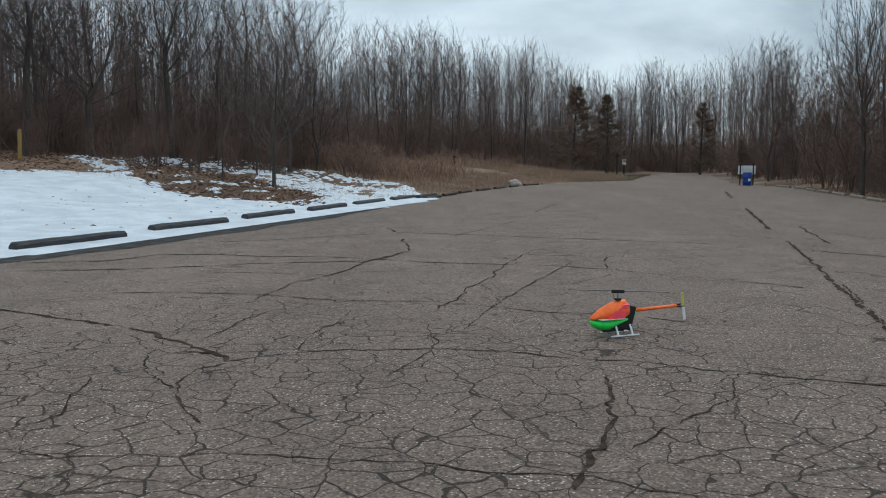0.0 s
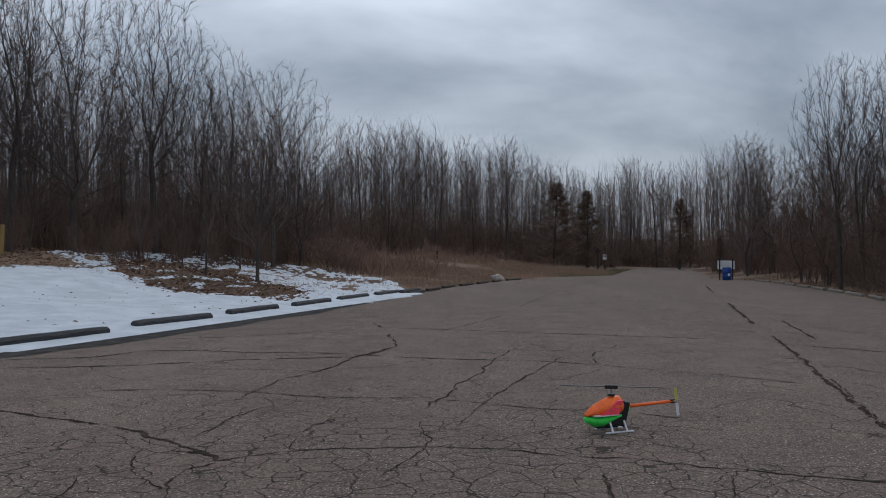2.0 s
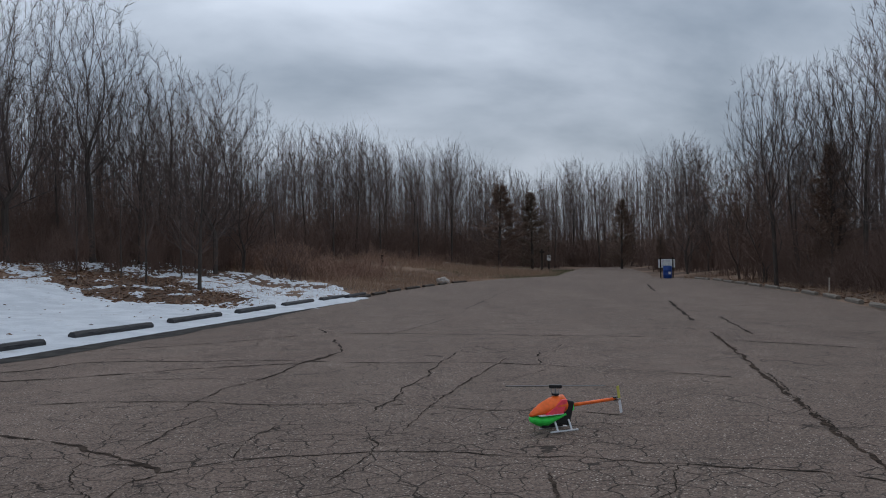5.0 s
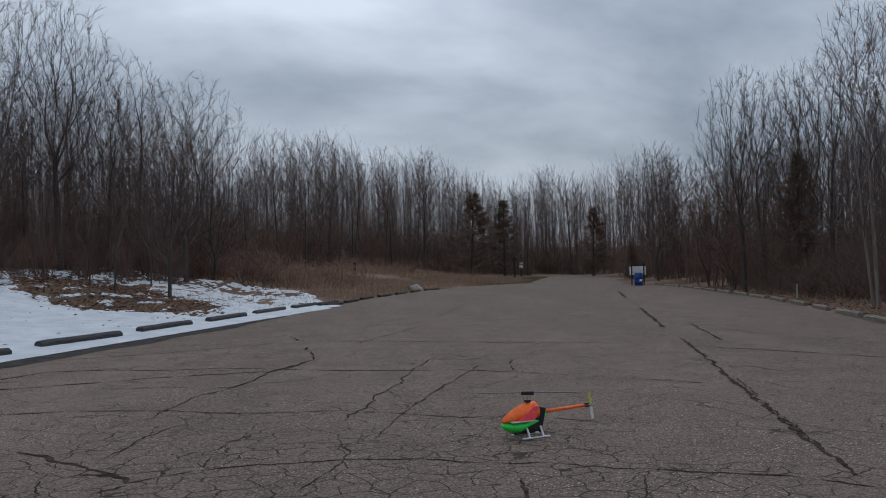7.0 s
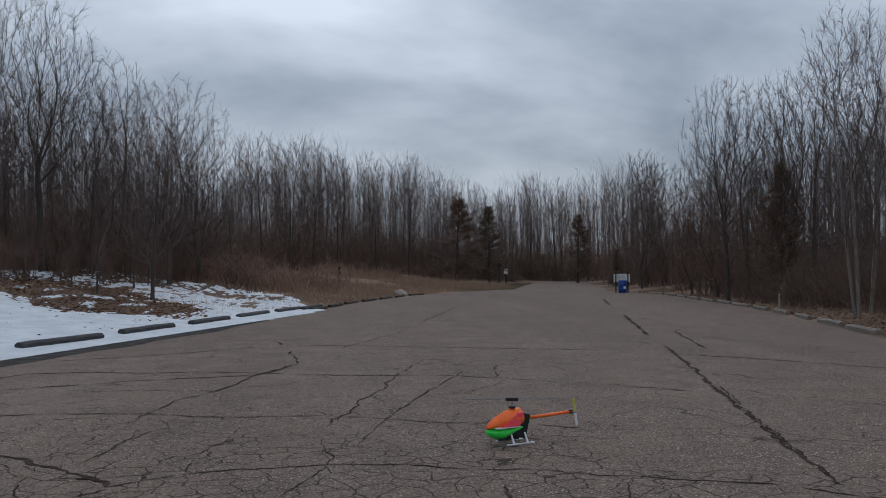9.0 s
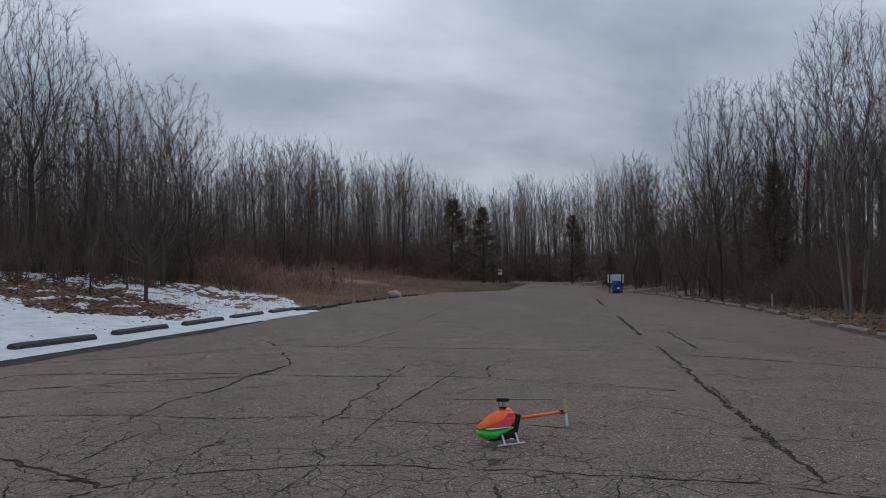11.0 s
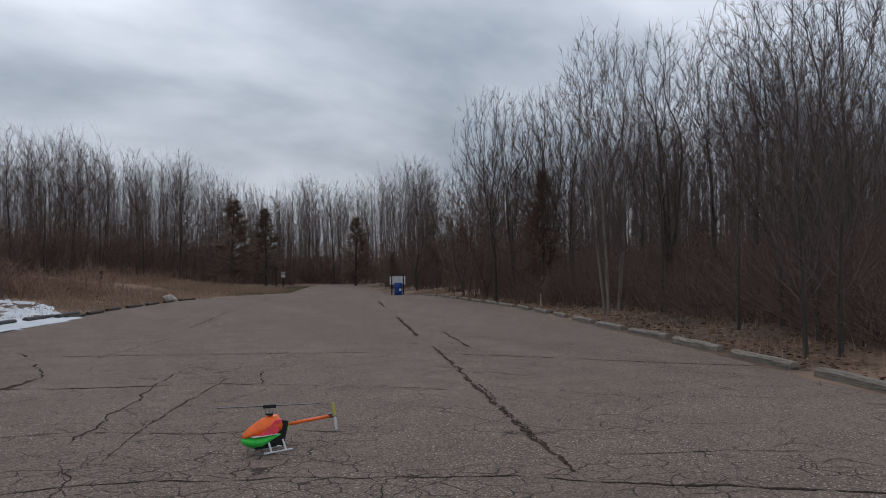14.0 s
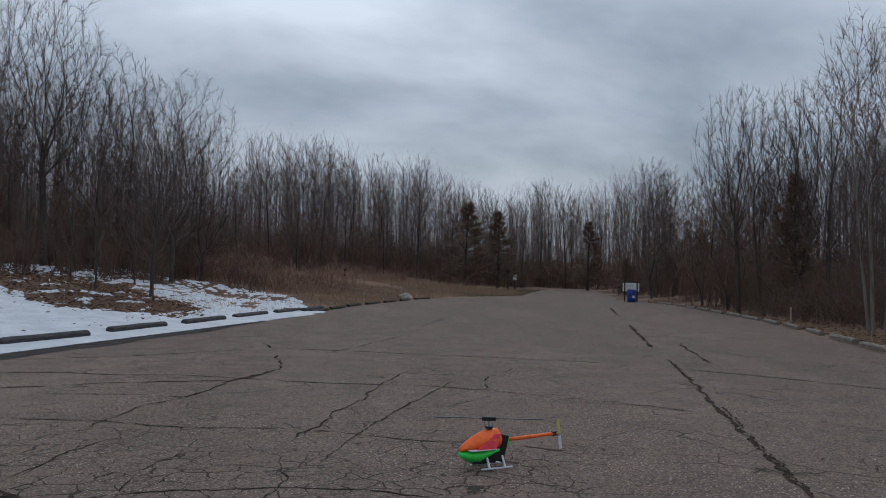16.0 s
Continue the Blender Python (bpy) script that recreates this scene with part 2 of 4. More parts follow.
M_OCHRE = timber_material("ochre_post_paint", (0.24, 0.16, 0.055), (0.34, 0.23, 0.085))
M_WHITE = simple("white_panel", (0.66, 0.66, 0.64), (0.76, 0.76, 0.74), 4.0, 0.45, 0.0, 0.05)
M_BLUE = simple("blue_drum_plastic", (0.010, 0.045, 0.21), (0.016, 0.065, 0.27), 3.0, 0.4, 0.0, 0.05)
M_ROCK = simple("pale_boulder", (0.30, 0.26, 0.23), (0.46, 0.41, 0.37), 4.0, 0.9, 0.0, 0.8, 0.05)
M_PATH = simple("gravel_path", (0.26, 0.235, 0.20), (0.36, 0.33, 0.29), 2.0, 0.95, 0.0, 0.5)


def plain(name, c, rough, metal=0.0, emit=0.0):
    n = Nodes(name, rough, metal)
    return n.done(n.mix(n.step(n.noise(25.0, 3), 0.3, 0.7), c, tuple(x * 0.85 for x in c)))


M_ORANGE = plain("fluorescent_orange_shell", (1.0, 0.17, 0.03), 0.35)
M_PINK = plain("fluorescent_pink_shell", (1.0, 0.09, 0.13), 0.35)
M_GREEN = plain("fluorescent_green_shell", (0.05, 0.75, 0.10), 0.35)
M_BLACK = plain("black_carbon", (0.018, 0.018, 0.02), 0.4)
M_SKID = plain("white_nylon", (0.72, 0.72, 0.74), 0.45)
M_STEEL = plain("machined_aluminium", (0.45, 0.45, 0.47), 0.35, 0.9)
M_YELLOW = plain("yellow_blade_paint", (0.55, 0.50, 0.12), 0.4)

# ---- building helpers ----


def mesh_object(name, verts, faces, material, parent=None, label="", smooth=False):
    me = bpy.data.meshes.new(name)
    me.from_pydata([tuple(v) for v in verts], [], faces)
    me.materials.append(material)
    if smooth:
        me.polygons.foreach_set("use_smooth", [True] * len(me.polygons))
    me.update()
    ob = new(name, me)
    if parent:
        ob.parent = parent
    if label:
        tagged(ob, label)
    return ob


def part(name, bm, material, parent=None, label="", smooth=False):
    me = bpy.data.meshes.new(name)
    bmesh.ops.recalc_face_normals(bm, faces=bm.faces)
    bm.to_mesh(me)
    bm.free()
    me.materials.append(material)
    if smooth:
        me.polygons.foreach_set("use_smooth", [True] * len(me.polygons))
    ob = new(name, me)
    if parent:
        ob.parent = parent
    if label:
        tagged(ob, label)
    return ob


def box(w, d, h, m=None, bevel=0.01, segs=2):
    bm = bmesh.new()
    bmesh.ops.create_cube(bm, size=1.0, matrix=(m or Matrix()) @ Matrix.Diagonal((w, d, h, 1)))
    if bevel:
        bmesh.ops.bevel(bm, geom=bm.edges[:], offset=bevel, segments=segs, affect="EDGES", profile=0.6)
    return bm


def rod(r, length, m=None, sides=12, r2=None):
    """A rod along z, from 0 to length."""
    bm = bmesh.new()
    bmesh.ops.create_cone(bm, cap_ends=True, segments=sides, radius1=r, radius2=r if r2 is None else r2, depth=length,
                          matrix=(m or Matrix()) @ Matrix.Translation((0, 0, length / 2)))
    return bm


def loft(rings, closed=True):
    """A closed skin through rings of points."""
    bm = bmesh.new()
    vs = [[bm.verts.new(p) for p in ring] for ring in rings]
    k = len(rings[0])
    for a, b in zip(vs, vs[1:]):
        for i in range(k):
            bm.faces.new((a[i], a[(i + 1) % k], b[(i + 1) % k], b[i]))
    if closed:
        bm.faces.new(vs[0][::-1])
        bm.faces.new(vs[-1])
    return bm


def hash01(*v):
    return noise.noise(Vector((v[0] * 1.7 + 11.3, v[1] * 1.7 - 4.1, (v[2] if len(v) > 2 else 0.0) + 0.37))) * 0.5 + 0.5


# ---- plan of the car park ----
LEFT = [(-20.9, -26.0), (-8.9, 10.5), (-7.7, 14.2), (-6.9, 16.6), (-5.9, 19.8), (-4.5, 24.0), (-2.4, 30.4), (-0.6, 34.8),
        (1.3, 43.0), (5.3, 54.6), (10.6, 64.0), (15.3, 68.5), (20.2, 85.5), (24.9, 100.0), (28.0, 111.0)]
RIGHT = [(33.5, 111.0), (29.1, 92.0), (22.8, 68.0), (19.9, 58.6), (20.7, 55.8), (20.5, 50.0), (17.9, 37.4), (15.8, 28.8),
         (14.1, 23.3), (12.3, 17.5), (11.3, 14.2), (9.6, 9.2), (9.0, 7.2), (5.0, -7.0), (-1.0, -28.0)]
LOT = np.array(LEFT + RIGHT)


def outside(x, y):
    """Distance beyond the asphalt's edge (0 on it), and the side: -1 left, 1 right."""
    p = np.stack([np.asarray(x, float), np.asarray(y, float)], -1)
    best, side = np.full(p.shape[:-1], 1e9), np.zeros(p.shape[:-1])
    inside = np.zeros(p.shape[:-1], bool)
    k = len(LOT)
    for i in range(k):
        a, b = LOT[i], LOT[(i + 1) % k]
        ab = b - a
        t = np.clip(((p - a) @ ab) / (ab @ ab), 0, 1)
        d = np.linalg.norm(p - a - t[..., None] * ab, axis=-1)
        s = -1.0 if i < len(LEFT) - 1 else (1.0 if len(LEFT) <= i < k - 1 else 0.0)
        side = np.where(d < best, s, side)
        best = np.minimum(best, d)
        cross = ((a[1] > p[..., 1]) != (b[1] > p[..., 1]))
        xs = a[0] + (p[..., 1] - a[1]) / (b[1] - a[1] + 1e-12) * ab[0]
        inside ^= cross & (p[..., 0] < xs)
    return np.where(inside, 0.0, best), side


def smooth01(v):
    v = np.clip(v, 0, 1)
    return v * v * (3 - 2 * v)


def ground_z(x, y):
    x, y = np.asarray(x, float), np.asarray(y, float)
    d, side = outside(x, y)
    left = 2.1 * smooth01(d / 24.5)
    right = 0.9 * smooth01((d - 0.6) / 9.0)
    z = np.where(side < 0, left, np.where(side > 0, right, 0.5 * smooth01(d / 20.0)))
    z = z + 0.10 * smooth01(d / 3.0) * (np.sin(x * 0.71 + y * 0.33) * np.sin(y * 0.57 - x * 0.21))
    z = z + 6.0 * smooth01((d - 45.0) / 90.0)
    return z - 0.035


# heights and edge distances on a half-metre grid, for quick look-ups
QX0, QY0, QSTEP = -90.0, -40.0, 0.5
_qx, _qy = np.meshgrid(np.arange(QX0, 150.0, QSTEP), np.arange(QY0, 215.0, QSTEP), indexing="ij")
Q_HEIGHT, Q_OUT = ground_z(_qx, _qy), outside(_qx, _qy)[0]


def looked_up(table, x, y):
    i, j = (x - QX0) / QSTEP, (y - QY0) / QSTEP
    a, b = int(i), int(j)
    i, j = i - a, j - b
    return float((table[a, b] * (1 - i) + table[a + 1, b] * i) * (1 - j) + (table[a, b + 1] * (1 - i) + table[a + 1, b + 1] * i) * j)


def gz(x, y):
    return looked_up(Q_HEIGHT, x, y)


def beyond(x, y):
    """Metres beyond the asphalt's edge."""
    return looked_up(Q_OUT, x, y)


# the ground, one sheet to the horizon
gx = np.concatenate([[-3000, -1500, -700, -350, -200, -130, -90, -70], np.arange(-58, 72, 1.0), [80, 100, 140, 210, 350, 700, 1500, 3000]])
gy = np.concatenate([[-3000, -1500, -700, -350, -200, -120, -80, -50], np.arange(-34, 132, 1.0), [140, 160, 200, 260, 350, 700, 1500, 3000]])
X, Y = np.meshgrid(gx, gy)
Z = ground_z(X, Y)
nx, ny = len(gx), len(gy)
ground = mesh_object("ground", np.stack([X, Y, Z], -1).reshape(-1, 3),
                     [(j * nx + i, j * nx + i + 1, (j + 1) * nx + i + 1, (j + 1) * nx + i) for j in range(ny - 1) for i in range(nx - 1)],
                     M_LITTER, smooth=True)
tagged(ground, "brown leaf-littered ground with dry grass around the car park", "ground", kind="structure")

# the asphalt slab, with a ragged outer edge
bm = bmesh.new()
rim = []
for i in range(len(LOT)):
    a, b = LOT[i], LOT[(i + 1) % len(LOT)]
    steps = max(2, int(np.linalg.norm(b - a) / 0.5))
    for s in range(steps):
        p = a + (b - a) * s / steps
        w = (hash01(p[0] * 1.3, p[1] * 1.3) - 0.5) * 0.22
        rim.append((p[0] + w, p[1] - w * 0.4))
top = [bm.verts.new((x, y, 0.0)) for x, y in rim]
low = [bm.verts.new((x, y, -0.12)) for x, y in rim]
bm.faces.new(top)
for i in range(len(rim)):
    k = (i + 1) % len(rim)
    bm.faces.new((top[i], low[i], low[k], top[k]))
bmesh.ops.triangulate(bm, faces=bm.faces[:])
road = part("road", bm, M_ASPHALT)
tagged(road, "weathered grey asphalt car park covered in cracks", "asphalt", kind="structure")

# ---- snow on the verge ----
EDGE0, ALONG = Vector((-7.4, 14.1)), Vector((0.31, 0.951)).normalized()
AWAY = Vector((-ALONG.y, ALONG.x))


def verge(u, d):
    """A place u metres along the snowy verge and d metres back from the asphalt."""
    p = EDGE0 + ALONG * u + AWAY * d
    return p.x, p.y


def island_depth(u, d):
    """Above 0 inside the leaf-covered planting island."""
    a, b = u - 20.7, d - 9.0
    s, c = a * 0.68 + b * 0.73, -a * 0.73 + b * 0.68
    r = math.hypot(s / 8.2, c / 3.5)
    return 1.0 - r + (hash01(u * 0.9, d * 0.9) - 0.5) * 0.45 + (hash01(u * 1.9, d * 3.3, 4.0) - 0.56) * 0.62


def snow_front(u):
    """How far the snow comes out over the asphalt's edge."""
    return -0.50 * float(smooth01((u + 3.0) / 5.0) * smooth01((26.0 - u) / 8.0)) + 0.05


def snow_depth(u, d):
    end = 23.0 + 2.0 * min(d, 7.0)
    m = min(d - snow_front(u), (end - u) * 0.6, (13.0 + 5.5 * smooth01((u - 18.5) / 5.0) + 2.0 * hash01(u * 0.2, 3.3) - d) * 0.5, (u + 60.0) * 0.3)
    inside = island_depth(u, d)
    m = min(m, -inside * 3.0)
    if inside > 0.0 and hash01(u * 0.55, d * 1.1, 9.0) > 0.66:
        m = 0.25
    m += ((hash01(u * 1.1, d * 1.1) - 0.5) * 0.55 + (hash01(u * 3.1, d * 3.1) - 0.5) * 0.3) * (0.25 + 0.75 * float(smooth01((d - 0.4) / 1.2)))
    if u > 21.0 and d > 1.6:
        m = min(m, (0.60 - hash01(u * 1.9, d * 3.6, 3.0)) * 2.5, (0.63 - hash01(u * 0.6, d * 1.6, 5.0)) * 3.0)
    if d > 8.0:
        m -= max(0.0, hash01(u * 1.5, d * 3.0) - 0.52) * (d - 8.0) * 0.7
    if 2.0 < d and u > 12.0:
        m -= max(0.0, hash01(u * 1.7, d * 3.4, 7.0) - 0.60) * 5.0 * max(0.0, 1.0 + island_depth(u, d) * 1.6)
    if d > 5.0 and u > 29.0:
        m -= max(0.0, hash01(u * 1.3, d * 2.2) - 0.42) * 4.0
    return m


STEP = 0.2
us, ds = np.arange(-24.0, 38.5, STEP), np.arange(-1.1, 22.0, STEP)
SN = np.array([[snow_depth(u, d) for d in ds] for u in us])
index, verts, faces = {}, [], []
PX = np.array([[verge(u, d) for d in ds] for u in us])
SZ = ground_z(PX[..., 0], PX[..., 1])
lift = np.maximum(SZ, 0.0)


def snow_vert(i, j):
    if (i, j) not in index:
        h = SN[i, j]
        rise = 0.085 * smooth01(h / 0.5) if h > 0 else -0.05
        rise *= 0.3 + 0.7 * float(smooth01((ds[j] - 0.72) / 0.35))
        rise += 0.02 * (hash01(us[i] * 2.3, ds[j] * 2.3) - 0.5) * (h > 0.1)
        index[i, j] = len(verts)
        verts.append((PX[i, j, 0], PX[i, j, 1], lift[i, j] + rise + 0.012))
    return index[i, j]


for i in range(len(us) - 1):
    for j in range(len(ds) - 1):
        if max(SN[i, j], SN[i + 1, j], SN[i, j + 1], SN[i + 1, j + 1]) > 0:
            faces.append([snow_vert(i, j), snow_vert(i, j + 1), snow_vert(i + 1, j + 1), snow_vert(i + 1, j)])
snow = mesh_object("snow", verts, faces, M_SNOW, smooth=True)
tagged(snow, "patchy old white snow lying on the verge", "snow", kind="stuff")

# damp asphalt along the melting edge
rng = random.Random(5)
verts, faces = [], []
for k in range(130):
    u = -16.0 + k * 0.3
    a, b = 0.6, snow_front(u) - 0.05 - (0.46 + 0.36 * hash01(u * 0.5, 9.1)) * float(smooth01((18.0 - u) / 9.0))
    for d in (a, b):
        x, y = verge(u, d + (hash01(u * 2.1, d) - 0.5) * 0.1)
        verts.append((x, y, 0.005))
    if k:
        faces.append((2 * k - 2, 2 * k, 2 * k + 1, 2 * k - 1))
wet = mesh_object("damp_edge", verts, faces, M_WET)
tagged(wet, "dark strip of damp asphalt beside the melting snow", "stain", kind="stuff")


# ---- long cracks across the asphalt ----
jag = random.Random(77)
laid = []


def crack(width, *way, material=None, wander=0.10):
    """A wandering crack through the given places, as a thin ragged strip."""
    pts = []
    for (ax, ay), (bx, by) in zip(way, way[1:]):
        n = max(3, int(math.hypot(bx - ax, by - ay) / (0.07 if ay < 12 else 0.14)))
        for s in range(n):
            t = s / n
            pts.append(Vector((ax + (bx - ax) * t, ay + (by - ay) * t)))
    pts.append(Vector(way[-1]))
    out = []
    for i, p in enumerate(pts):
        q = (pts[min(i + 1, len(pts) - 1)] - pts[max(i - 1, 0)]).normalized()
        side = Vector((-q.y, q.x))
        mid = p + side * ((hash01(p.x * 1.4, p.y * 1.4, width) - 0.5) * wander * 2 + (hash01(p.x * 6.0, p.y * 6.0) - 0.5) * wander * 0.9 + jag.uniform(-0.5, 0.5) * min(0.045, width * 0.8))
        w = width * (0.50 if p.y < 9 else 0.62) * max(0.08, 1.9 * hash01(p.x * 2.6, p.y * 2.6, 2.0) - 0.35 + jag.uniform(-0.1, 0.4)) * (1.0 if 0 < i < len(pts) - 1 else 0.15)
        out.append((mid + side * w / 2 * jag.uniform(0.55, 1.45), mid - side * w / 2 * jag.uniform(0.55, 1.45)))
    laid.append(1)
    lift_ = 0.0035 + 0.0011 * (len(laid) % 4)
    verts, faces = [], []
    for i, (a, b) in enumerate(out):
        verts += [(a.x, a.y, lift_), (b.x, b.y, lift_)]
        if i:
            faces.append((2 * i - 2, 2 * i - 1, 2 * i + 1, 2 * i))
    ob = mesh_object("crack", verts, faces, material or M_CRACK, road)
    return ob


# the sunken joint that runs in from the edge, with its broken patch
crack(0.13, (-7.6, 10.4), (-4.77, 9.01), (-3.97, 8.58), (-3.21, 8.13), (-2.73, 7.78), (-2.38, 7.41), material=M_SILT, wander=0.03)
crack(0.14, (-2.45, 7.48), (-1.96, 6.98), (-1.72, 6.66), material=M_SILT, wander=0.05)
crack(0.10, (-2.2, 7.02), (-1.85, 6.9), material=M_SILT, wander=0.04)
crack(0.035, (-2.47, 7.53), (-2.47, 6.96), (-2.28, 6.38), (-1.92, 5.82), wander=0.05)
crack(0.045, (-1.70, 6.60), (-1.89, 6.38), (-1.91, 5.97), (-1.84, 5.67), (-1.66, 5.34), (-1.47, 5.05), material=M_SILT, wander=0.03)
crack(0.028, (-2.34, 6.57), (-2.62, 6.38), (-2.97, 6.30), (-3.4, 5.6), wander=0.04)
crack(0.030, (-2.63, 6.51), (-2.57, 5.67), (-2.41, 5.22), (-2.54, 4.99), wander=0.05)
# cracks across the lot
crack(0.048, (-1.74, 6.66), (-1.42, 6.90), (-1.07, 7.03), (-0.40, 7.07), (0.03, 7.11), (0.55, 7.00), wander=0.03)
crack(0.050, (0.55, 7.00), (1.04, 6.76), (1.61, 6.64), (1.98, 6.38), (2.59, 6.16), (3.16, 5.91), (3.65, 5.49), wander=0.03)
crack(0.09, (3.65, 5.49), (4.24, 5.05), (4.87, 4.60), (8.0, 2.4), wander=0.04)
crack(0.05, (-4.06, 10.19), (-3.14, 10.24), (-2.14, 10.01), (-1.27, 9.64), (-0.25, 9.54), wander=0.05)
crack(0.05, (0.10, 9.45), (0.68, 9.15), (1.11, 8.85), (1.55, 8.78), (1.99, 8.61), (2.51, 8.31), wander=0.04)
crack(0.10, (-6.6, 13.2), (-5.35, 13.51), (-4.83, 14.43), (-3.94, 14.43), (-2.97, 14.10), (-2.08, 14.10), wander=0.05)
crack(0.075, (-2.08, 14.10), (-1.14, 13.75), (-0.24, 13.30), (0.80, 13.05), (1.55, 12.90), (2.50, 12.36), wander=0.05)
crack(0.05, (2.50, 12.36), (3.33, 11.64), (3.74, 11.35), (4.6, 10.6), wander=0.05)
crack(0.10, (-1.36, 20.20), (-1.06, 18.96), (1.09, 18.13), (2.69, 17.38), (5.33, 16.24), wander=0.07)
crack(0.09, (6.49, 15.17), (7.76, 13.66), (8.96, 11.92), (9.81, 10.98), (10.5, 10.0), wander=0.05)
crack(0.09, (-5.4, 16.2), (-3.6, 17.0), (-1.6, 18.5), wander=0.10)
crack(0.08, (-6.2, 12.2), (-4.4, 12.5), (-3.0, 13.1), (-1.2, 13.5), wander=0.06)
# cracks along the lot
crack(0.085, (-0.86, 17.43), (-0.60, 15.2), (-0.66, 14.80), (-0.90, 14.13), (-1.14, 13.63), material=M_CRACK, wander=0.06)
crack(0.13, (-0.72, 14.7), (-0.98, 13.95), (-1.30, 13.2), material=M_SILT, wander=0.05)
crack(0.055, (-1.25, 13.2), (-1.37, 12.44), (-1.60, 11.78), (-2.16, 11.98), (-3.3, 12.1), wander=0.05)
crack(0.030, (-1.60, 11.78), (-1.98, 10.92), (-2.14, 10.01), (-2.18, 9.36), wander=0.06)
crack(0.030, (-1.73, 9.12), (-1.86, 8.92), (-2.03, 8.42), (-2.08, 7.79), (-2.18, 7.47), wander=0.06)
crack(0.030, (-1.01, 8.40), (-1.13, 8.07), (-1.23, 7.55), (-1.2, 7.0), wander=0.06)
crack(0.040, (1.51, 14.87), (0.96, 12.92), (0.77, 12.25), (0.71, 11.65), (0.37, 10.70), (0.17, 9.72), (-0.09, 9.05), wander=0.06)
crack(0.032, (2.1, 13.4), (1.06, 10.75), (0.78, 9.93), (0.39, 8.64), (0.19, 7.91), material=M_SILT, wander=0.05)
crack(0.024, (1.06, 10.75), (1.67, 10.94), (2.4, 11.9), wander=0.05)
crack(0.030, (-0.13, 7.78), (-0.06, 7.41), (-0.20, 6.76), (-0.39, 6.13), wander=0.05)
crack(0.028, (2.2, 6.3), (2.0, 5.6), (1.34, 4.94), (1.08, 4.54), wander=0.06)
crack(0.075, (1.24, 6.2), (1.10, 5.46), (1.05, 5.10), (0.88, 4.63), (0.81, 4.50), (0.74, 4.28), (0.65, 3.98), material=M_SILT, wander=0.04)
crack(0.032, (-1.2, 4.5), (-0.05, 4.35), (0.22, 4.20), (0.77, 4.18), (1.01, 3.99), (2.0, 3.7), wander=0.03)
crack(0.026, (-2.45, 4.54), (-2.09, 4.45), (-1.2, 4.5), wander=0.05)
crack(0.060, (2.9, 26.6), (4.48, 32.80), (6.48, 40.61), (10.4, 52.6), (14.3, 66.1), wander=0.10)
crack(0.050, (2.0, 22.5), (0.2, 17.9))
crack(0.045, (3.4, 15.2), (2.6, 13.6), (2.4, 12.4), wander=0.08)
# the long open seam
crack(0.19, (14.9, 44.9), (12.4, 36.4), wander=0.05)
crack(0.19, (10.15, 28.4), (7.65, 19.8), wander=0.05)
crack(0.10, (6.86, 16.80), (5.65, 12.70), (5.14, 11.05), material=M_SEAM, wander=0.04)
crack(0.13, (5.14, 11.05), (4.70, 9.55), (4.38, 8.40), material=M_SEAM, wander=0.05)
crack(0.12, (4.38, 8.40), (4.00, 7.15), (3.66, 5.80), material=M_SEAM, wander=0.05)
crack(0.045, (5.2, 10.9), (4.66, 9.2), (4.3, 8.0), (3.95, 6.8), wander=0.07)
crack(0.10, (8.70, 20.6), (7.42, 16.15), wander=0.06)
crack(0.045, (5.9, 14.0), (6.3, 13.5), wander=0.04)
crack(0.035, (6.9, 9.0), (8.3, 7.4), (9.0, 6.2))
crack(0.030, (4.1, 6.3), (5.2, 5.9), (6.0, 5.5), wander=0.05)


# ---- timbers ----
def timber(name, length, wide, high, material, label, category, group, seed):
    """A worn, slightly crooked timber along x, lying on z = 0."""
    r = random.Random(seed)
    rings, n = [], 9
    for i in range(n):
        t = (0.0, 0.012, 0.15, 0.32, 0.5, 0.68, 0.85, 0.988, 1.0)[i]
        x = (t - 0.5) * length
        e = 0.88 if i in (0, n - 1) else 1.0
        b = 0.022 + r.random() * 0.015
        w, h = wide / 2 * e * r.uniform(0.95, 1.04), high * e * r.uniform(0.95, 1.03)
        y0 = r.uniform(-0.012, 0.012)
        rings.append([(x, y0 - w, 0), (x, y0 + w, 0), (x, y0 + w, h - b * 1.6), (x, y0 + w - b * 1.6, h), (x, y0 - w + b * 1.6, h), (x, y0 - w, h - b * 1.6)])
    ob = part(name, loft(rings), material)
    return tagged(ob, label, category, group)


stops = [timber("wheel_stop", 2.78, 0.23, 0.165, M_STOP, "black weathered timber wheel stop lying in snow", "wheel stop", "wheel stops along the snow", s) for s in (1, 2, 3)]
for k, (x, y) in enumerate([(-8.15, 12.1), (-7.12, 16.2), (-6.05, 20.3), (-4.95, 24.15), (-3.78, 27.8), (-2.72, 31.4), (-1.62, 34.8), (-0.72, 37.0)]):
    turn = math.degrees(math.atan2(0.951, 0.31)) + (hash01(k * 3.1, 1.0) - 0.5) * 6 + (-3 if k < 3 else 2)
    m = pose(x, y, 0.0, 0, 0, turn)
    if k < 3:
        stops[k].matrix_basis = m
    else:
        copy_thing(stops[k % 3], m)

kerbs = [timber("timber_kerb", 2.25, 0.17, 0.14, M_KERB, "grey weathered landscape timber edging the asphalt", "kerb", "timbers along the kerb", s) for s in (11, 12, 13, 14)]


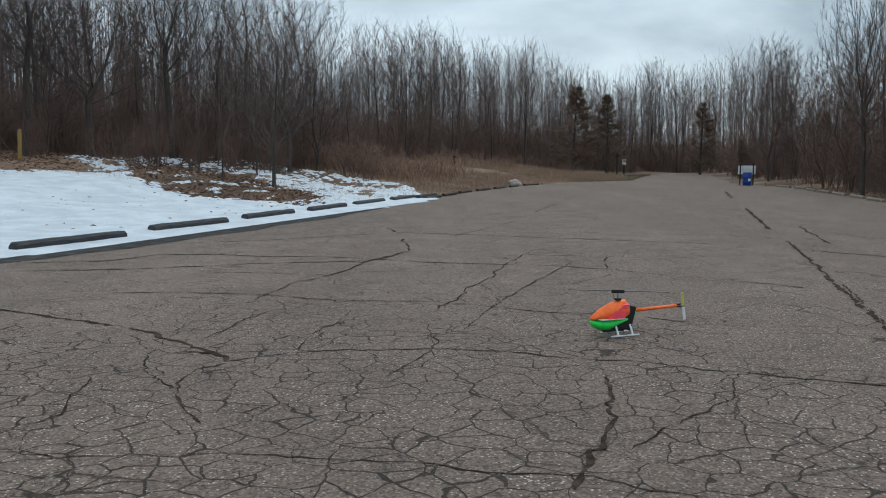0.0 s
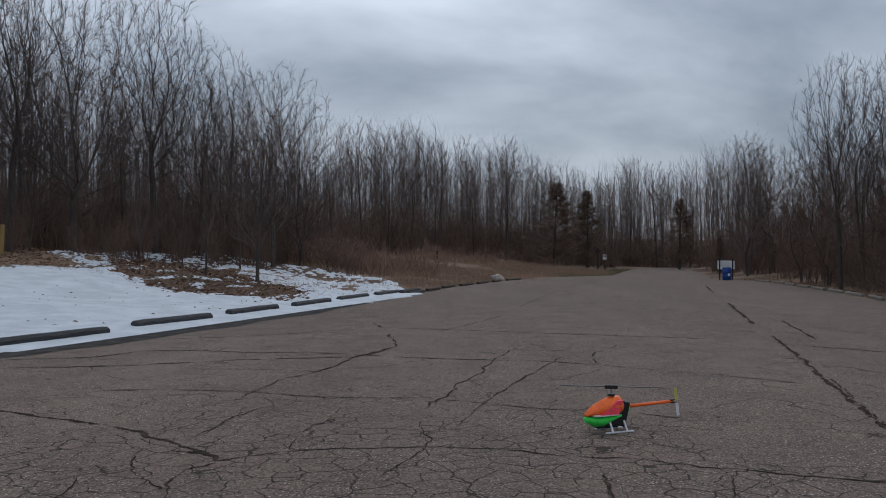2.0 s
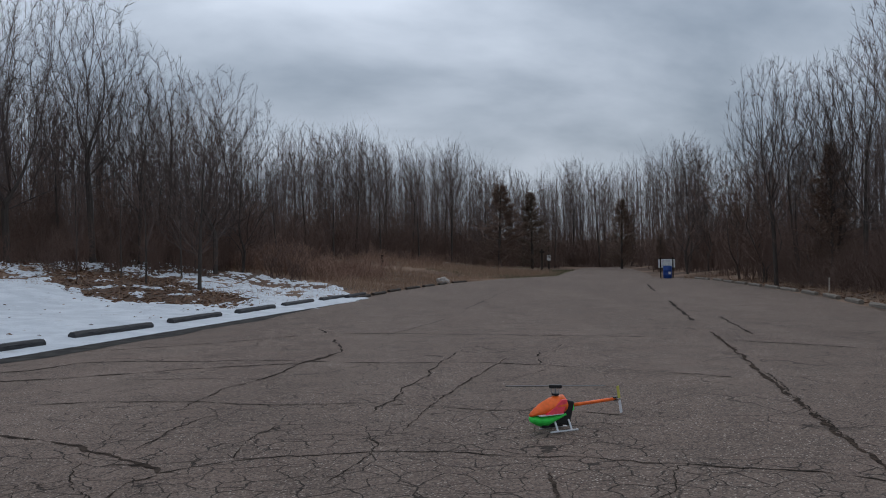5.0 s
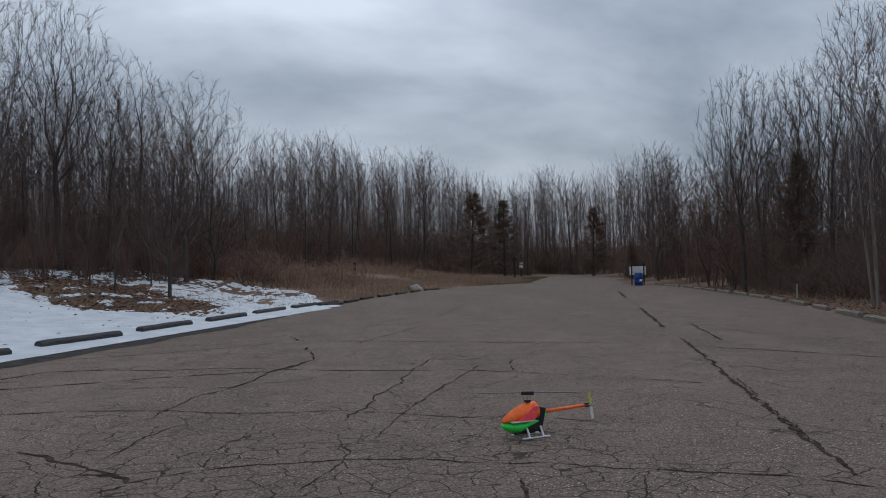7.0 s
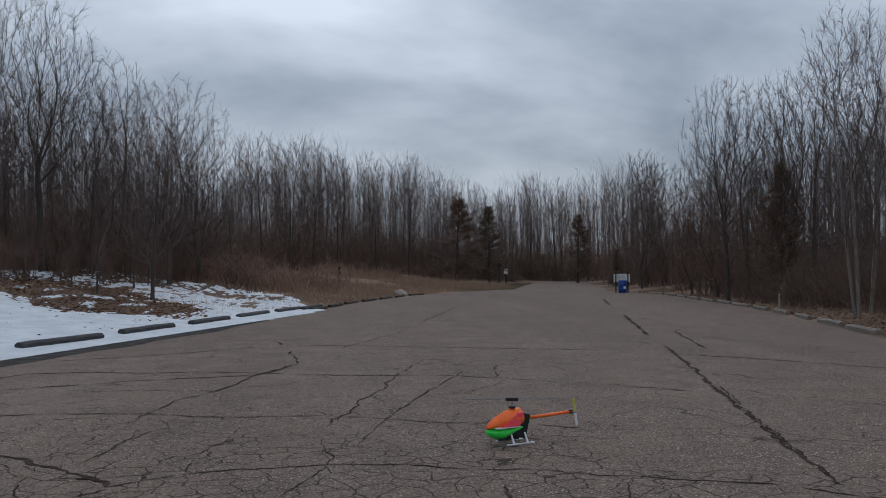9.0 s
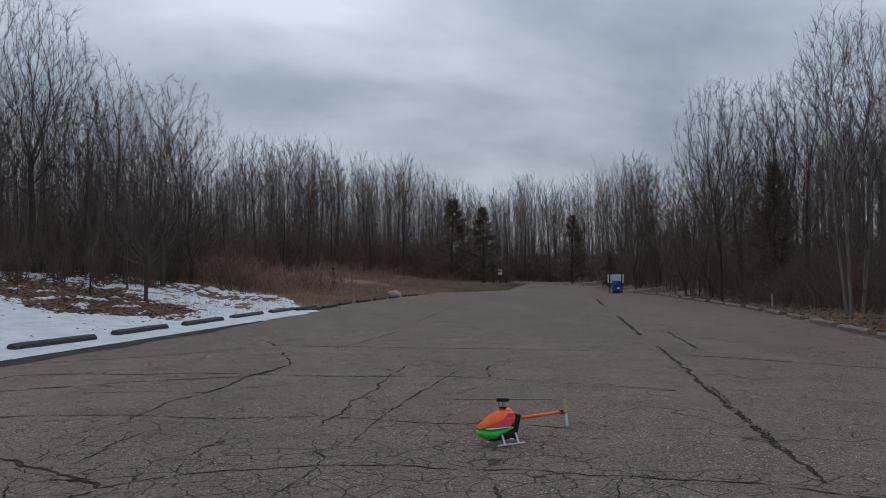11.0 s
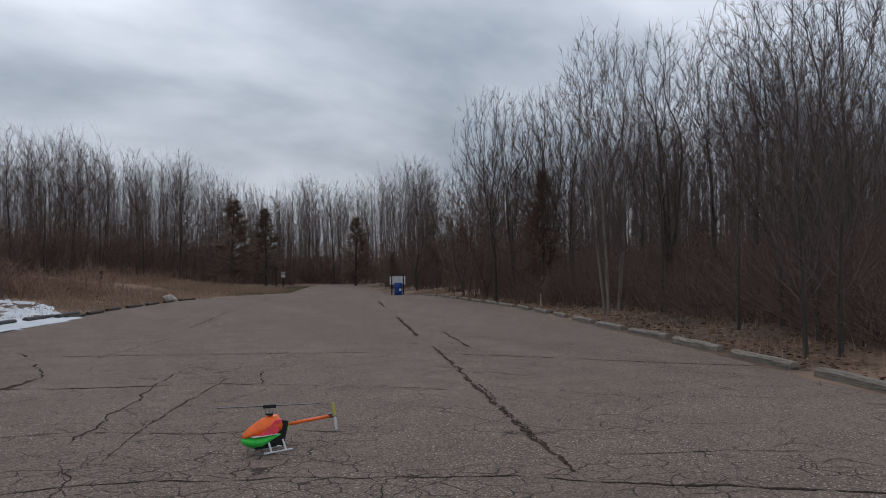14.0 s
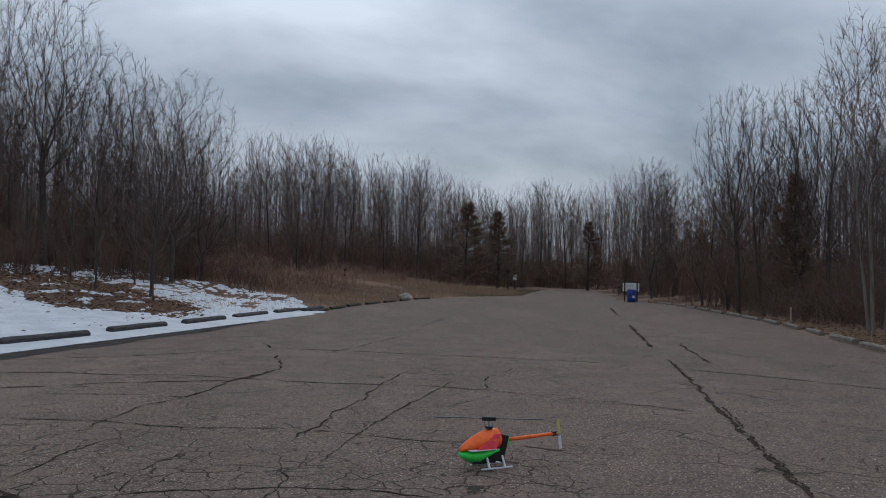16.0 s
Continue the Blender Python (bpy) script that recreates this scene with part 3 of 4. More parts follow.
def along(points, s):
    """The place s metres along a line of points, and its direction in degrees."""
    for a, b in zip(points, points[1:]):
        l = math.hypot(b[0] - a[0], b[1] - a[1])
        if s <= l:
            t = s / l
            return a[0] + (b[0] - a[0]) * t, a[1] + (b[1] - a[1]) * t, math.degrees(math.atan2(b[1] - a[1], b[0] - a[0]))
        s -= l
    return (*points[-1], 90.0)


KERB_LINE = RIGHT[4:][::-1][1:]
for k in range(21):
    x, y, turn = along(KERB_LINE, 1.0 + k * 3.02)
    m = pose(x + 0.22 + 0.25 * hash01(k * 1.9, 8.0), y - 0.08, -0.04, (hash01(k * 1.3, 3.0) - 0.5) * 8, (hash01(k * 2.3, 6.0) - 0.5) * 2.5, turn + (hash01(k * 2.7, 5.0) - 0.5) * 12)
    if k < 4:
        kerbs[k].matrix_basis = m
    else:
        copy_thing(kerbs[k % 4], m)
# a low earthen and timber edging on the far verge
edging = timber("edging_timber", 2.3, 0.2, 0.15, M_POST, "dark rotting timber half buried at the verge", "kerb", "old timbers at the verge", 21)
for k in range(7):
    x, y, turn = along(LEFT[7:11], 2.0 + k * 3.4)
    m = pose(x - 0.3, y + 0.15, -0.06, 0, 0, turn + (hash01(k * 4.7, 2.0) - 0.5) * 12)
    if k:
        copy_thing(edging, m)
    else:
        edging.matrix_basis = m

# ---- bare trees ----


class Wood:
    """Collects tapered limbs into one mesh."""

    def __init__(self):
        self.v, self.f = [], []

    def limb(self, pts, radii, sides):
        base = len(self.v)
        for i, p in enumerate(pts):
            q = (pts[min(i + 1, len(pts) - 1)] - pts[max(i - 1, 0)]).normalized()
            a = q.orthogonal().normalized()
            b = q.cross(a)
            if i == len(pts) - 1 and radii[i] < 0.006:
                self.v.append(tuple(p))
                for s in range(sides):
                    o = base + (i - 1) * sides
                    self.f.append((o + s, o + (s + 1) % sides, base + i * sides))
                return
            for s in range(sides):
                w = s * math.tau / sides
                self.v.append(tuple(p + (a * math.cos(w) + b * math.sin(w)) * radii[i]))
            if i:
                o = base + (i - 1) * sides
                for s in range(sides):
                    self.f.append((o + s, o + (s + 1) % sides, o + sides + (s + 1) % sides, o + sides + s))

    def spike(self, p, q, r):
        d = (q - p).normalized()
        a = d.orthogonal().normalized() * r
        b = d.cross(a)
        k = len(self.v)
        self.v += [tuple(p + a), tuple(p - a * 0.5 + b * 0.87), tuple(p - a * 0.5 - b * 0.87), tuple(q)]
        self.f += [(k, k + 1, k + 3), (k + 1, k + 2, k + 3), (k + 2, k, k + 3)]


def turned(d, r, lo, hi, up=0.0):
    """A direction that leaves d by lo to hi degrees, drawn upwards by up."""
    a = d.orthogonal().normalized()
    b = d.cross(a)
    w, s = r.uniform(0, math.tau), radians(r.uniform(lo, hi))
    v = d * math.cos(s) + (a * math.cos(w) + b * math.sin(w)) * math.sin(s)
    return (v + Vector((0, 0, up))).normalized()


def way(r, p, d, length, steps, wobble, up):
    pts = [p]
    for _ in range(steps):
        d = (d + Vector((r.uniform(-1, 1), r.uniform(-1, 1), r.uniform(-1, 1))) * wobble + Vector((0, 0, up))).normalized()
        pts.append(pts[-1] + d * length / steps)
    return pts


def bare_tree(seed, height, wide, r0, clear, points, twigs, leader=0.0, steep=0.5, stems=1, twig=0.0065, low=0.6, droop=0.0):
    """Trunks and crown of a leafless tree: branches reach for places spread through an egg-shaped crown, each from the
    limb that gets there soonest, and thicken with what they carry."""
    r = random.Random(seed)
    base = clear * low
    mid, half = height * (1 + base) / 2, height * (1 - base) / 2
    room = stems * 24 + points * 10
    at, run, parent, roots, count = np.zeros((room, 3)), np.zeros(room), [-1] * room, [], 0

    def add(p, k):
        nonlocal count
        at[count], parent[count] = p, k
        run[count] = 0.0 if k < 0 else run[k] + np.linalg.norm(at[count] - at[k])
        count += 1
        return count - 1

    for k in range(stems):
        lean = Vector((0, 0, 1)) if stems == 1 else turned(Vector((0, 0, 1)), r, 2, 9)
        foot = Vector((r.uniform(-0.16, 0.16), r.uniform(-0.16, 0.16), -0.15)) if stems > 1 else Vector((0, 0, -0.15))
        n = -1
        for p in way(r, foot, lean, height * max(clear, leader) * (1.0 if k == 0 else r.uniform(0.8, 0.95)), 10, 0.035, 0.03):
            n = add(p, n)
            if len(roots) == k:
                roots.append(n)
    aims = []
    while len(aims) < points:
        w, z, q = r.uniform(0, math.tau), r.uniform(-1, 1), r.random() ** 0.42
        flat = math.sqrt(1 - z * z) * q * wide * (1.0 + 0.16 * math.sin(3 * w + seed))
        aims.append((flat * math.cos(w), flat * math.sin(w), mid + z * q * half))
    aims.sort(key=lambda p: math.hypot(p[0], p[1]) + abs(p[2] - clear * height))
    for p in aims:
        p = np.array(p)
        gap = p - at[:count]
        d, flat = np.linalg.norm(gap, axis=1), np.hypot(gap[:, 0], gap[:, 1])
        cost = d + 0.30 * run[:count] + 1.1 * np.maximum(0.0, flat * steep - gap[:, 2]) + 50.0 * (at[:count, 2] < base * height)
        k = int(np.argmin(cost))
        a, l = at[k].copy(), d[k]
        m = min(8, max(1, int(l / 0.55)))
        bow = (a + p) / 2 + np.array([r.gauss(0, 0.045), r.gauss(0, 0.045), r.gauss(0, 0.04) - 0.10 + droop]) * l
        for j in range(1, m + 1):
            t = j / m
            k = add(a * (1 - t) ** 2 + bow * 2 * t * (1 - t) + p * t * t, k)
    carried, heir = [0.0] * count, [-1] * count
    best = [0.0] * count
    for k in range(count - 1, -1, -1):
        carried[k] += 0.0034 ** 1.75
        j = parent[k]
        if j >= 0:
            carried[j] += carried[k]
            if carried[k] > best[j]:
                best[j], heir[j] = carried[k], k
    thick = [c ** (1 / 1.75) for c in carried]
    fat = r0 / thick[roots[0]]
    thick = [max(0.0045, q * fat) for q in thick]
    for _ in range(3):
        for k in range(count):
            if parent[k] >= 0 and heir[k] >= 0:
                at[k] = at[k] * 0.5 + (at[parent[k]] + at[heir[k]]) * 0.25
    spots = [Vector(p) for p in at[:count]]
    trunks, crown = [], Wood()
    for k in range(count):
        j = parent[k]
        if j >= 0 and heir[j] == k:
            continue
        line, n = ([j] if j >= 0 else []), k
        while n >= 0:
            line.append(n)
            n = heir[n]
        radii = [thick[q] for q in line]
        if j >= 0:
            radii[0] = radii[1]
            wood = crown
        else:
            radii[0] *= 1.4
            wood = Wood()
            trunks.append(wood)
        radii[-1] = 0.003
        wood.limb([spots[q] for q in line], radii, 7 if j < 0 else 4 if radii[0] > 0.03 else 3)
    for k in range(count):
        j = parent[k]
        if j < 0 or thick[k] > 0.022:
            continue
        d = (spots[k] - spots[j]).normalized()
        for _ in range(twigs + (r.random() < 0.5)):
            q = spots[j].lerp(spots[k], r.random())
            crown.spike(q, q + turned(d, r, 15, 58, 0.08 + droop) * r.uniform(0.22, 0.70) * height / 12, twig)
    k = height / max(v[2] for v in crown.v)
    for wood in (*trunks, crown):
        wood.v = [(x * k, y * k, z * k if z > 0 else z) for x, y, z in wood.v]
    return trunks, crown


def thing(name, label, category, group, parts):
    root = tagged(new(name), label, category, group)
    for pname, wood, material in parts:
        for w in wood if isinstance(wood, list) else [wood]:
            mesh_object(pname, w.v, w.f, material, root)
    return root


def shrub(seed, height, stems, n2, n3, spread, twig=0.008):
    r = random.Random(seed)
    wood = fine = Wood()
    for _ in range(stems):
        p = Vector((r.gauss(0, 0.35 * spread), r.gauss(0, 0.35 * spread), -0.05))
        l = height * r.uniform(0.6, 1.1)
        pts = way(r, p, turned(Vector((0, 0, 1)), r, 3, 38 * spread), l, 4, 0.16, 0.06)
        wood.limb(pts, [0.02, 0.016, 0.012, 0.008, 0.004], 3)
        for _ in range(n2):
            s = r.uniform(0.12, 1.0) * 3.99
            j = int(s)
            p2 = pts[j].lerp(pts[j + 1], s - j)
            d2 = turned((pts[j + 1] - pts[j]).normalized(), r, 20, 70, 0.1)
            e = p2 + d2 * l * r.uniform(0.15, 0.4)
            fine.spike(p2, e, twig)
            for _ in range(n3):
                p3 = p2.lerp(e, r.uniform(0.15, 0.9))
                fine.spike(p3, p3 + turned(d2, r, 20, 60, 0.12) * l * r.uniform(0.08, 0.22), twig * 0.8)
    return wood


def conifer(seed, height, wide):
    r = random.Random(seed)
    trunk, crown = Wood(), Wood()
    pts = way(r, Vector((0, 0, -0.1)), Vector((0, 0, 1)), height, 8, 0.02, 0.05)
    trunk.limb(pts, [0.16 * (1 - 0.95 * i / 8) + 0.01 for i in range(9)], 7)
    for k in range(150):
        t = 0.04 + 0.95 * (k + r.random()) / 150
        i = int(t * 7.99)
        p = pts[i].lerp(pts[i + 1], t * 7.99 - i)
        w = r.uniform(0, math.tau)
        l = wide * (1.04 - t) * 1.0 * r.uniform(0.55, 1.15) * (0.75 + 0.25 * min(1, t * 3))
        limb = way(r, p, Vector((math.cos(w), math.sin(w), r.uniform(0.05, 0.55))), l, 3, 0.12, 0.03)
        crown.limb(limb, [0.03, 0.022, 0.014, 0.004], 3)
        for _ in range(44):
            s = r.uniform(0.3, 1.0) * 2.99
            j = int(s)
            q = limb[j].lerp(limb[j + 1], s - j)
            d = turned((limb[j + 1] - limb[j]).normalized(), r, 15, 75, 0.05)
            crown.spike(q, q + d * r.uniform(0.25, 0.65), 0.022)
    return trunk, crown


CANOPY = [(-60, 14), (-30, 16.5), (-20, 15.6), (-15, 13.2), (-10.5, 12.4), (-8, 10.4), (-6.7, 8.9), (0.7, 8.9), (2.9, 7.6), (5.6, 7.8), (8, 6.6), (11, 5.3),
          (13, 6.6), (15.5, 5.8), (17.5, 6.5), (20.8, 7.4), (23, 6.6), (25.4, 11.4), (28.8, 12.0), (32.8, 15.0), (37.7, 15.0), (43, 16), (50, 16), (70, 15)]
FRONT = [(-60, 38), (-30, 46), (-20, 49), (-10, 51), (-6.5, 64), (0, 80), (5, 88), (9, 95), (13, 116), (17, 112), (19, 84), (22, 66), (25, 45),
         (30, 39), (34, 34), (40, 27), (48, 20), (56, 16), (70, 13)]


def lerp_table(table, a):
    return float(np.interp(a, [p[0] for p in table], [p[1] for p in table]))


WOOD_LABEL = "tall leafless grey-brown tree in dense winter woods"
forest = [thing("tree", WOOD_LABEL, "tree", "bare trees of the woods",
                (("trunk", a, M_BARK), ("crown", b, M_HAZED_TWIG)))
          for a, b in (bare_tree(101, 12, 1.8, 0.090, 0.40, 300, 4, 0.8, 0.9, 1, 0.0085),
                       bare_tree(102, 12, 2.2, 0.100, 0.34, 330, 4, 0.6, 0.8, 1, 0.0085),
                       bare_tree(103, 12, 1.6, 0.085, 0.45, 280, 4, 0.85, 1.0, 1, 0.0085),
                       bare_tree(104, 12, 2.1, 0.075, 0.32, 320, 4, 0.6, 0.9, 2, 0.0085),
                       bare_tree(105, 12, 2.0, 0.090, 0.28, 320, 4, 0.75, 0.8, 1, 0.0085))]
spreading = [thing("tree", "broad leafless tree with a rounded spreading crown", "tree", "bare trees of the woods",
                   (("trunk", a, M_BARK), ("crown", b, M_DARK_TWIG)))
             for a, b in (bare_tree(201, 12, 3.2, 0.14, 0.40, 950, 4, 0.0, 0.7, 1, 0.0075),
                          bare_tree(202, 12, 3.9, 0.14, 0.26, 1050, 4, 0.0, 0.6, 1, 0.0075),
                          bare_tree(203, 12, 3.4, 0.09, 0.18, 850, 4, 0.0, 0.6, 2, 0.0075))]
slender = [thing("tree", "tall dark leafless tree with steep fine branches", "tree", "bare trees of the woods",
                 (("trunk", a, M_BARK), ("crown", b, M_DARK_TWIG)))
           for a, b in (bare_tree(211, 12, 2.4, 0.11, 0.28, 750, 4, 0.8, 0.9, 1, 0.0075),
                        bare_tree(212, 12, 2.3, 0.085, 0.22, 750, 4, 0.7, 0.9, 2, 0.0075))]
used = set()


def place(ob, x, y, scale, wide=1.0, turn=0.0, sink=0.0, label=""):
    """The first use moves the thing itself, later ones copy it."""
    m = pose(x, y, gz(x, y) - sink, 0, 0, turn)
    if ob.name in used:
        ob = copy_thing(ob, m)
    else:
        used.add(ob.name)
        ob.matrix_basis = m
    ob.scale = (scale * wide, scale * wide, scale)
    if label:
        tagged(ob, label)
    return ob


def polar(az, dist):
    return dist * math.sin(radians(az)), dist * math.cos(radians(az))


def crown_height(az, dist):
    x, y = polar(az, dist)
    return 1.6 + dist * math.tan(radians(lerp_table(CANOPY, az))) - gz(x, y)


rng = random.Random(42)
# rows of the woods, from the edge inwards
for row in range(4):
    az = -32.0 + rng.random()
    while az < 54:
        near_side = az < -7 or az > 24
        dist = lerp_table(FRONT, az) + row * 6.5 + rng.uniform(-2.0, 2.5)
        x, y = polar(az, dist)
        if beyond(x, y) > 2.2 and not (near_side and row == 3):
            broad = rng.random() < (0.30 if az < -7 or 19 < az < 24 else 0.12 if az > 24 else 0.06)
            h = crown_height(az, dist) * rng.uniform(0.88, 1.10) * (0.88 if row == 0 else 1.0)
            if near_side:
                h *= rng.uniform(0.62, 0.90)
            src = rng.choice(spreading) if broad else rng.choice(slender) if near_side and rng.random() < 0.4 else rng.choice(forest)
            place(src, x, y, h / 12.0, rng.uniform(0.85, 1.15), rng.uniform(0, 360))
        az += math.degrees(rng.uniform(2.4, 4.4) * (1.0 + 0.08 * row) * (1.4 if near_side else 1.0) / dist)


def stand_out(src, az, dist, rise, wide, turn, label=""):
    """A single tree whose top stands rise degrees above eye level."""
    x, y = polar(az, dist)
    return place(src, x, y, (1.6 + dist * math.tan(radians(rise)) - gz(x, y)) / 12, wide, turn, label=label)


# single trees that stand out on the snowy side
stand_out(spreading[0], -17.6, 50.0, 17.0, 0.95, 40)
stand_out(spreading[1], -22.4, 47.0, 18.6, 0.95, 130)
stand_out(spreading[0], -26.0, 45.0, 18.8, 0.90, 250)
stand_out(spreading[1], -29.5, 43.0, 18.0, 0.95, 10)
stand_out(forest[4], -13.2, 57.0, 14.2, 1.15, 15)
stand_out(slender[0], -14.8, 53.0, 12.4, 1.2, 75)
stand_out(spreading[1], -10.2, 50.0, 13.0, 1.0, 210)
stand_out(spreading[2], -8.4, 53.0, 10.6, 0.95, 300)
stand_out(spreading[2], 20.9, 64.0, 8.1, 1.1, 70, label="rounded multi-stemmed leafless tree beside the information board")
stand_out(spreading[2], 22.3, 67.0, 7.2, 1.0, 170)
russet = thing("tree", "low russet-brown tree with dense drooping twigs", "tree", "bare trees of the woods",
               (lambda w: (("trunk", w[0], M_BARK), ("crown", w[1], M_BRUSH)))(bare_tree(221, 12, 4.4, 0.10, 0.18, 600, 6, 0.0, 0.4, 2, 0.011, 0.6, -0.08)))
stand_out(russet, 24.2, 55.0, 6.9, 1.15, 0)
stand_out(russet, 25.6, 49.0, 6.2, 1.1, 120)
stand_out(russet, 28.3, 43.0, 7.2, 0.95, 230)

# and on the leafy bank
pale = thing("tree", "tall pale-barked leafless tree on the leafy bank", "tree", "bare trees on the bank",
             (lambda w: (("trunk", w[0], M_PALE), ("crown", w[1], M_HAZED_TWIG)))(bare_tree(301, 12, 2.2, 0.058, 0.24, 700, 4, 0.75, 0.9, 2, 0.0075)))
stand_out(spreading[0], 26.3, 44.0, 12.5, 0.72, 20)
stand_out(forest[3], 27.6, 46.0, 12.0, 1.1, 80)
stand_out(slender[1], 29.6, 43.0, 12.6, 1.0, 140)
stand_out(slender[0], 31.4, 41.0, 13.4, 1.0, 30)
stand_out(pale, 33.6, 30.6, 16.8, 0.95, 0)
stand_out(pale, 34.5, 31.6, 15.6, 0.85, 100)
stand_out(slender[1], 37.6, 34.0, 16.4, 1.0, 10)
stand_out(slender[0], 40.6, 32.0, 15.8, 0.95, 200)
stand_out(slender[1], 45.2, 27.0, 19.5, 1.0, 95)
stand_out(slender[0], 43.0, 30.0, 17.6, 1.0, 320)
stand_out(slender[0], 48.8, 23.0, 20.0, 0.95, 160)
place(forest[2], 14.6, 16.2, 6.0 / 12, 0.8, 50)
place(pale, 16.6, 13.2, 8.6 / 12, 0.85, 20)
place(spreading[1], 20.6, 21.2, 9.0 / 12, 0.85, 200)

island = [thing("sapling", "slender young tree in the leaf-covered planting island", "tree", "young trees in the island",
                (("trunk", a, M_BARK), ("crown", b, M_HAZED_TWIG)))
          for a, b in (bare_tree(401, 8, 2.8, 0.085, 0.24, 550, 4, 0.6, 0.5, 1, 0.006),
                       bare_tree(402, 8, 1.4, 0.05, 0.30, 160, 4, 0.8, 0.8, 1, 0.006))]
place(island[0], -7.6, 38.2, 10.0 / 8, 0.80, 10, label="young leafless tree with low crooked branches in the planting island")
place(island[1], -9.8, 37.8, 6.6 / 8, 1.0, 60)
place(island[1], -12.1, 36.0, 5.2 / 8, 0.5, 140)
place(island[1], -9.4, 43.0, 6.8 / 8, 1.0, 220)
place(island[1], -11.6, 40.5, 6.0 / 8, 0.9, 330)

for x, y, h, turn in ((11.6, 11.2, 5.8, 220), (12.1, 10.9, 6.2, 20), (15.2, 15.4, 6.6, 120)):
    tagged(place(island[0], x, y, h / 8, 0.75, turn, label="young leafless tree with low spreading branches behind the kerb"), group="bare trees on the bank")

evergreens = [thing("conifer", "dull dark-green conifer at the edge of the woods", "conifer", "conifers by the woods",
                    (("trunk", a, M_BARK), ("crown", b, M_NEEDLE)))
              for a, b in (conifer(501, 9, 3.6), conifer(502, 9, 3.0))]
for az, dist, h, k, wide in ((8.7, 88, 8.7, 0, 1.25), (10.9, 93, 8.4, 1, 1.2), (16.8, 102, 8.2, 0, 1.1), (29.6, 42, 6.4, 0, 0.9), (24.0, 62, 4.6, 1, 1.1), (19.3, 80, 3.4, 1, 1.2)):
    place(evergreens[k], *polar(az, dist), h / 9, wide, az * 40)

# ---- brush at the edge of the woods ----
brush = [tagged(mesh_object("shrub", w.v, w.f, M_BRUSH), "leafless russet-brown brush at the edge of the woods", "shrub", "brush along the woods")
         for w in (shrub(601, 2.2, 16, 12, 3, 1.1, 0.0075), shrub(602, 2.6, 14, 14, 3, 0.9, 0.0075), shrub(603, 1.8, 18, 12, 3, 1.3, 0.0075))]
weeds = [tagged(mesh_object("dry_bush", w.v, w.f, M_STRAW), "straw-brown dry bush on the grassy bank", "shrub", "dry bushes on the bank")
         for w in (shrub(611, 1.3, 22, 10, 3, 1.6, 0.007), shrub(612, 1.0, 24, 10, 3, 1.8, 0.007))]
for row in range(6):
    az = -32.0 + rng.random()
    while az < 54:
        dist = lerp_table(FRONT, az) - (3.0 if az < 26 else 0.5) + row * 3.0 + rng.uniform(-1.4, 1.4)
        x, y = polar(az, dist)
        if beyond(x, y) > 1.6:
            tall = (0.75, 1.0, 1.5, 1.9, 2.2, 2.4)[row] * (1.0 if az < 22 else 0.8 if az < 30 else 0.62)
            place(rng.choice(brush), x, y, rng.uniform(0.7, 1.25) * tall, rng.uniform(0.9, 1.3), rng.uniform(0, 360))
        az += math.degrees(rng.uniform(1.5, 3.0) * (1.0 + 0.12 * row) * (1.0 if az < 30 else 0.75) / dist)
for k in range(64):
    az = rng.uniform(-9.5, -0.5) if k < 46 else rng.uniform(-0.5, 9.0)
    dist = (46.0 + rng.uniform(0.0, 16.0) + max(0.0, az + 4) * 1.2) if k < 46 else 62.0 + 2.6 * az + rng.uniform(0.0, 20.0)
    x, y = polar(az, dist)
    if 1.5 < beyond(x, y) < 26 and not (-1.0 < az < 4.5 and dist < 68):
        e = Vector((x, y)) - EDGE0
        if e.dot(ALONG) > 24.0 + 2.0 * min(e.dot(AWAY), 7.0):
            place(rng.choice(weeds), x, y, rng.uniform(1.0, 1.7) if k < 46 else rng.uniform(0.6, 1.2), rng.uniform(0.8, 1.3), rng.uniform(0, 360))
for u, d, s in ((27.5, 13.0, 0.8), (25.0, 15.5, 0.9), (30.0, 11.5, 0.9), (35.5, 8.5, 0.9), (36.0, 10.0, 1.1), (22.0, 14.5, 0.7), (28.5, 16.0, 1.0), (37.5, 6.5, 0.8)):
    place(brush[1] if d > 8 else weeds[0], *verge(u, d), s, 1.1, u * 50)

# saplings and thicket under the trees, too dense to count
thicket = Wood()
for _ in range(3000):
    az = rng.uniform(-32, 54)
    dist = lerp_table(FRONT, az) + rng.uniform(1.0, 30.0)
    x, y = polar(az, dist)
    if beyond(x, y) < 3.0:
        continue
    tall = rng.uniform(1.6, 3.4) + rng.random() ** 1.4 * (5.0 if az < 22 else 2.4) * min(1.25, dist / 80.0)
    tall *= 1.0 if az < 28 else 0.7
    for _ in range(5):
        p = Vector((x + rng.gauss(0, 0.7), y + rng.gauss(0, 0.7), 0))
        p.z = gz(p.x, p.y) - 0.1
        q = p + turned(Vector((0, 0, 1)), rng, 0, 18) * tall * rng.uniform(0.6, 1.0)
        thicket.spike(p, q, 0.018)
        for _ in range(5):
            m = p.lerp(q, rng.uniform(0.15, 0.95))
            thicket.spike(m, m + turned(Vector((0, 0, 1)), rng, 15, 65) * tall * rng.uniform(0.12, 0.34), 0.007)
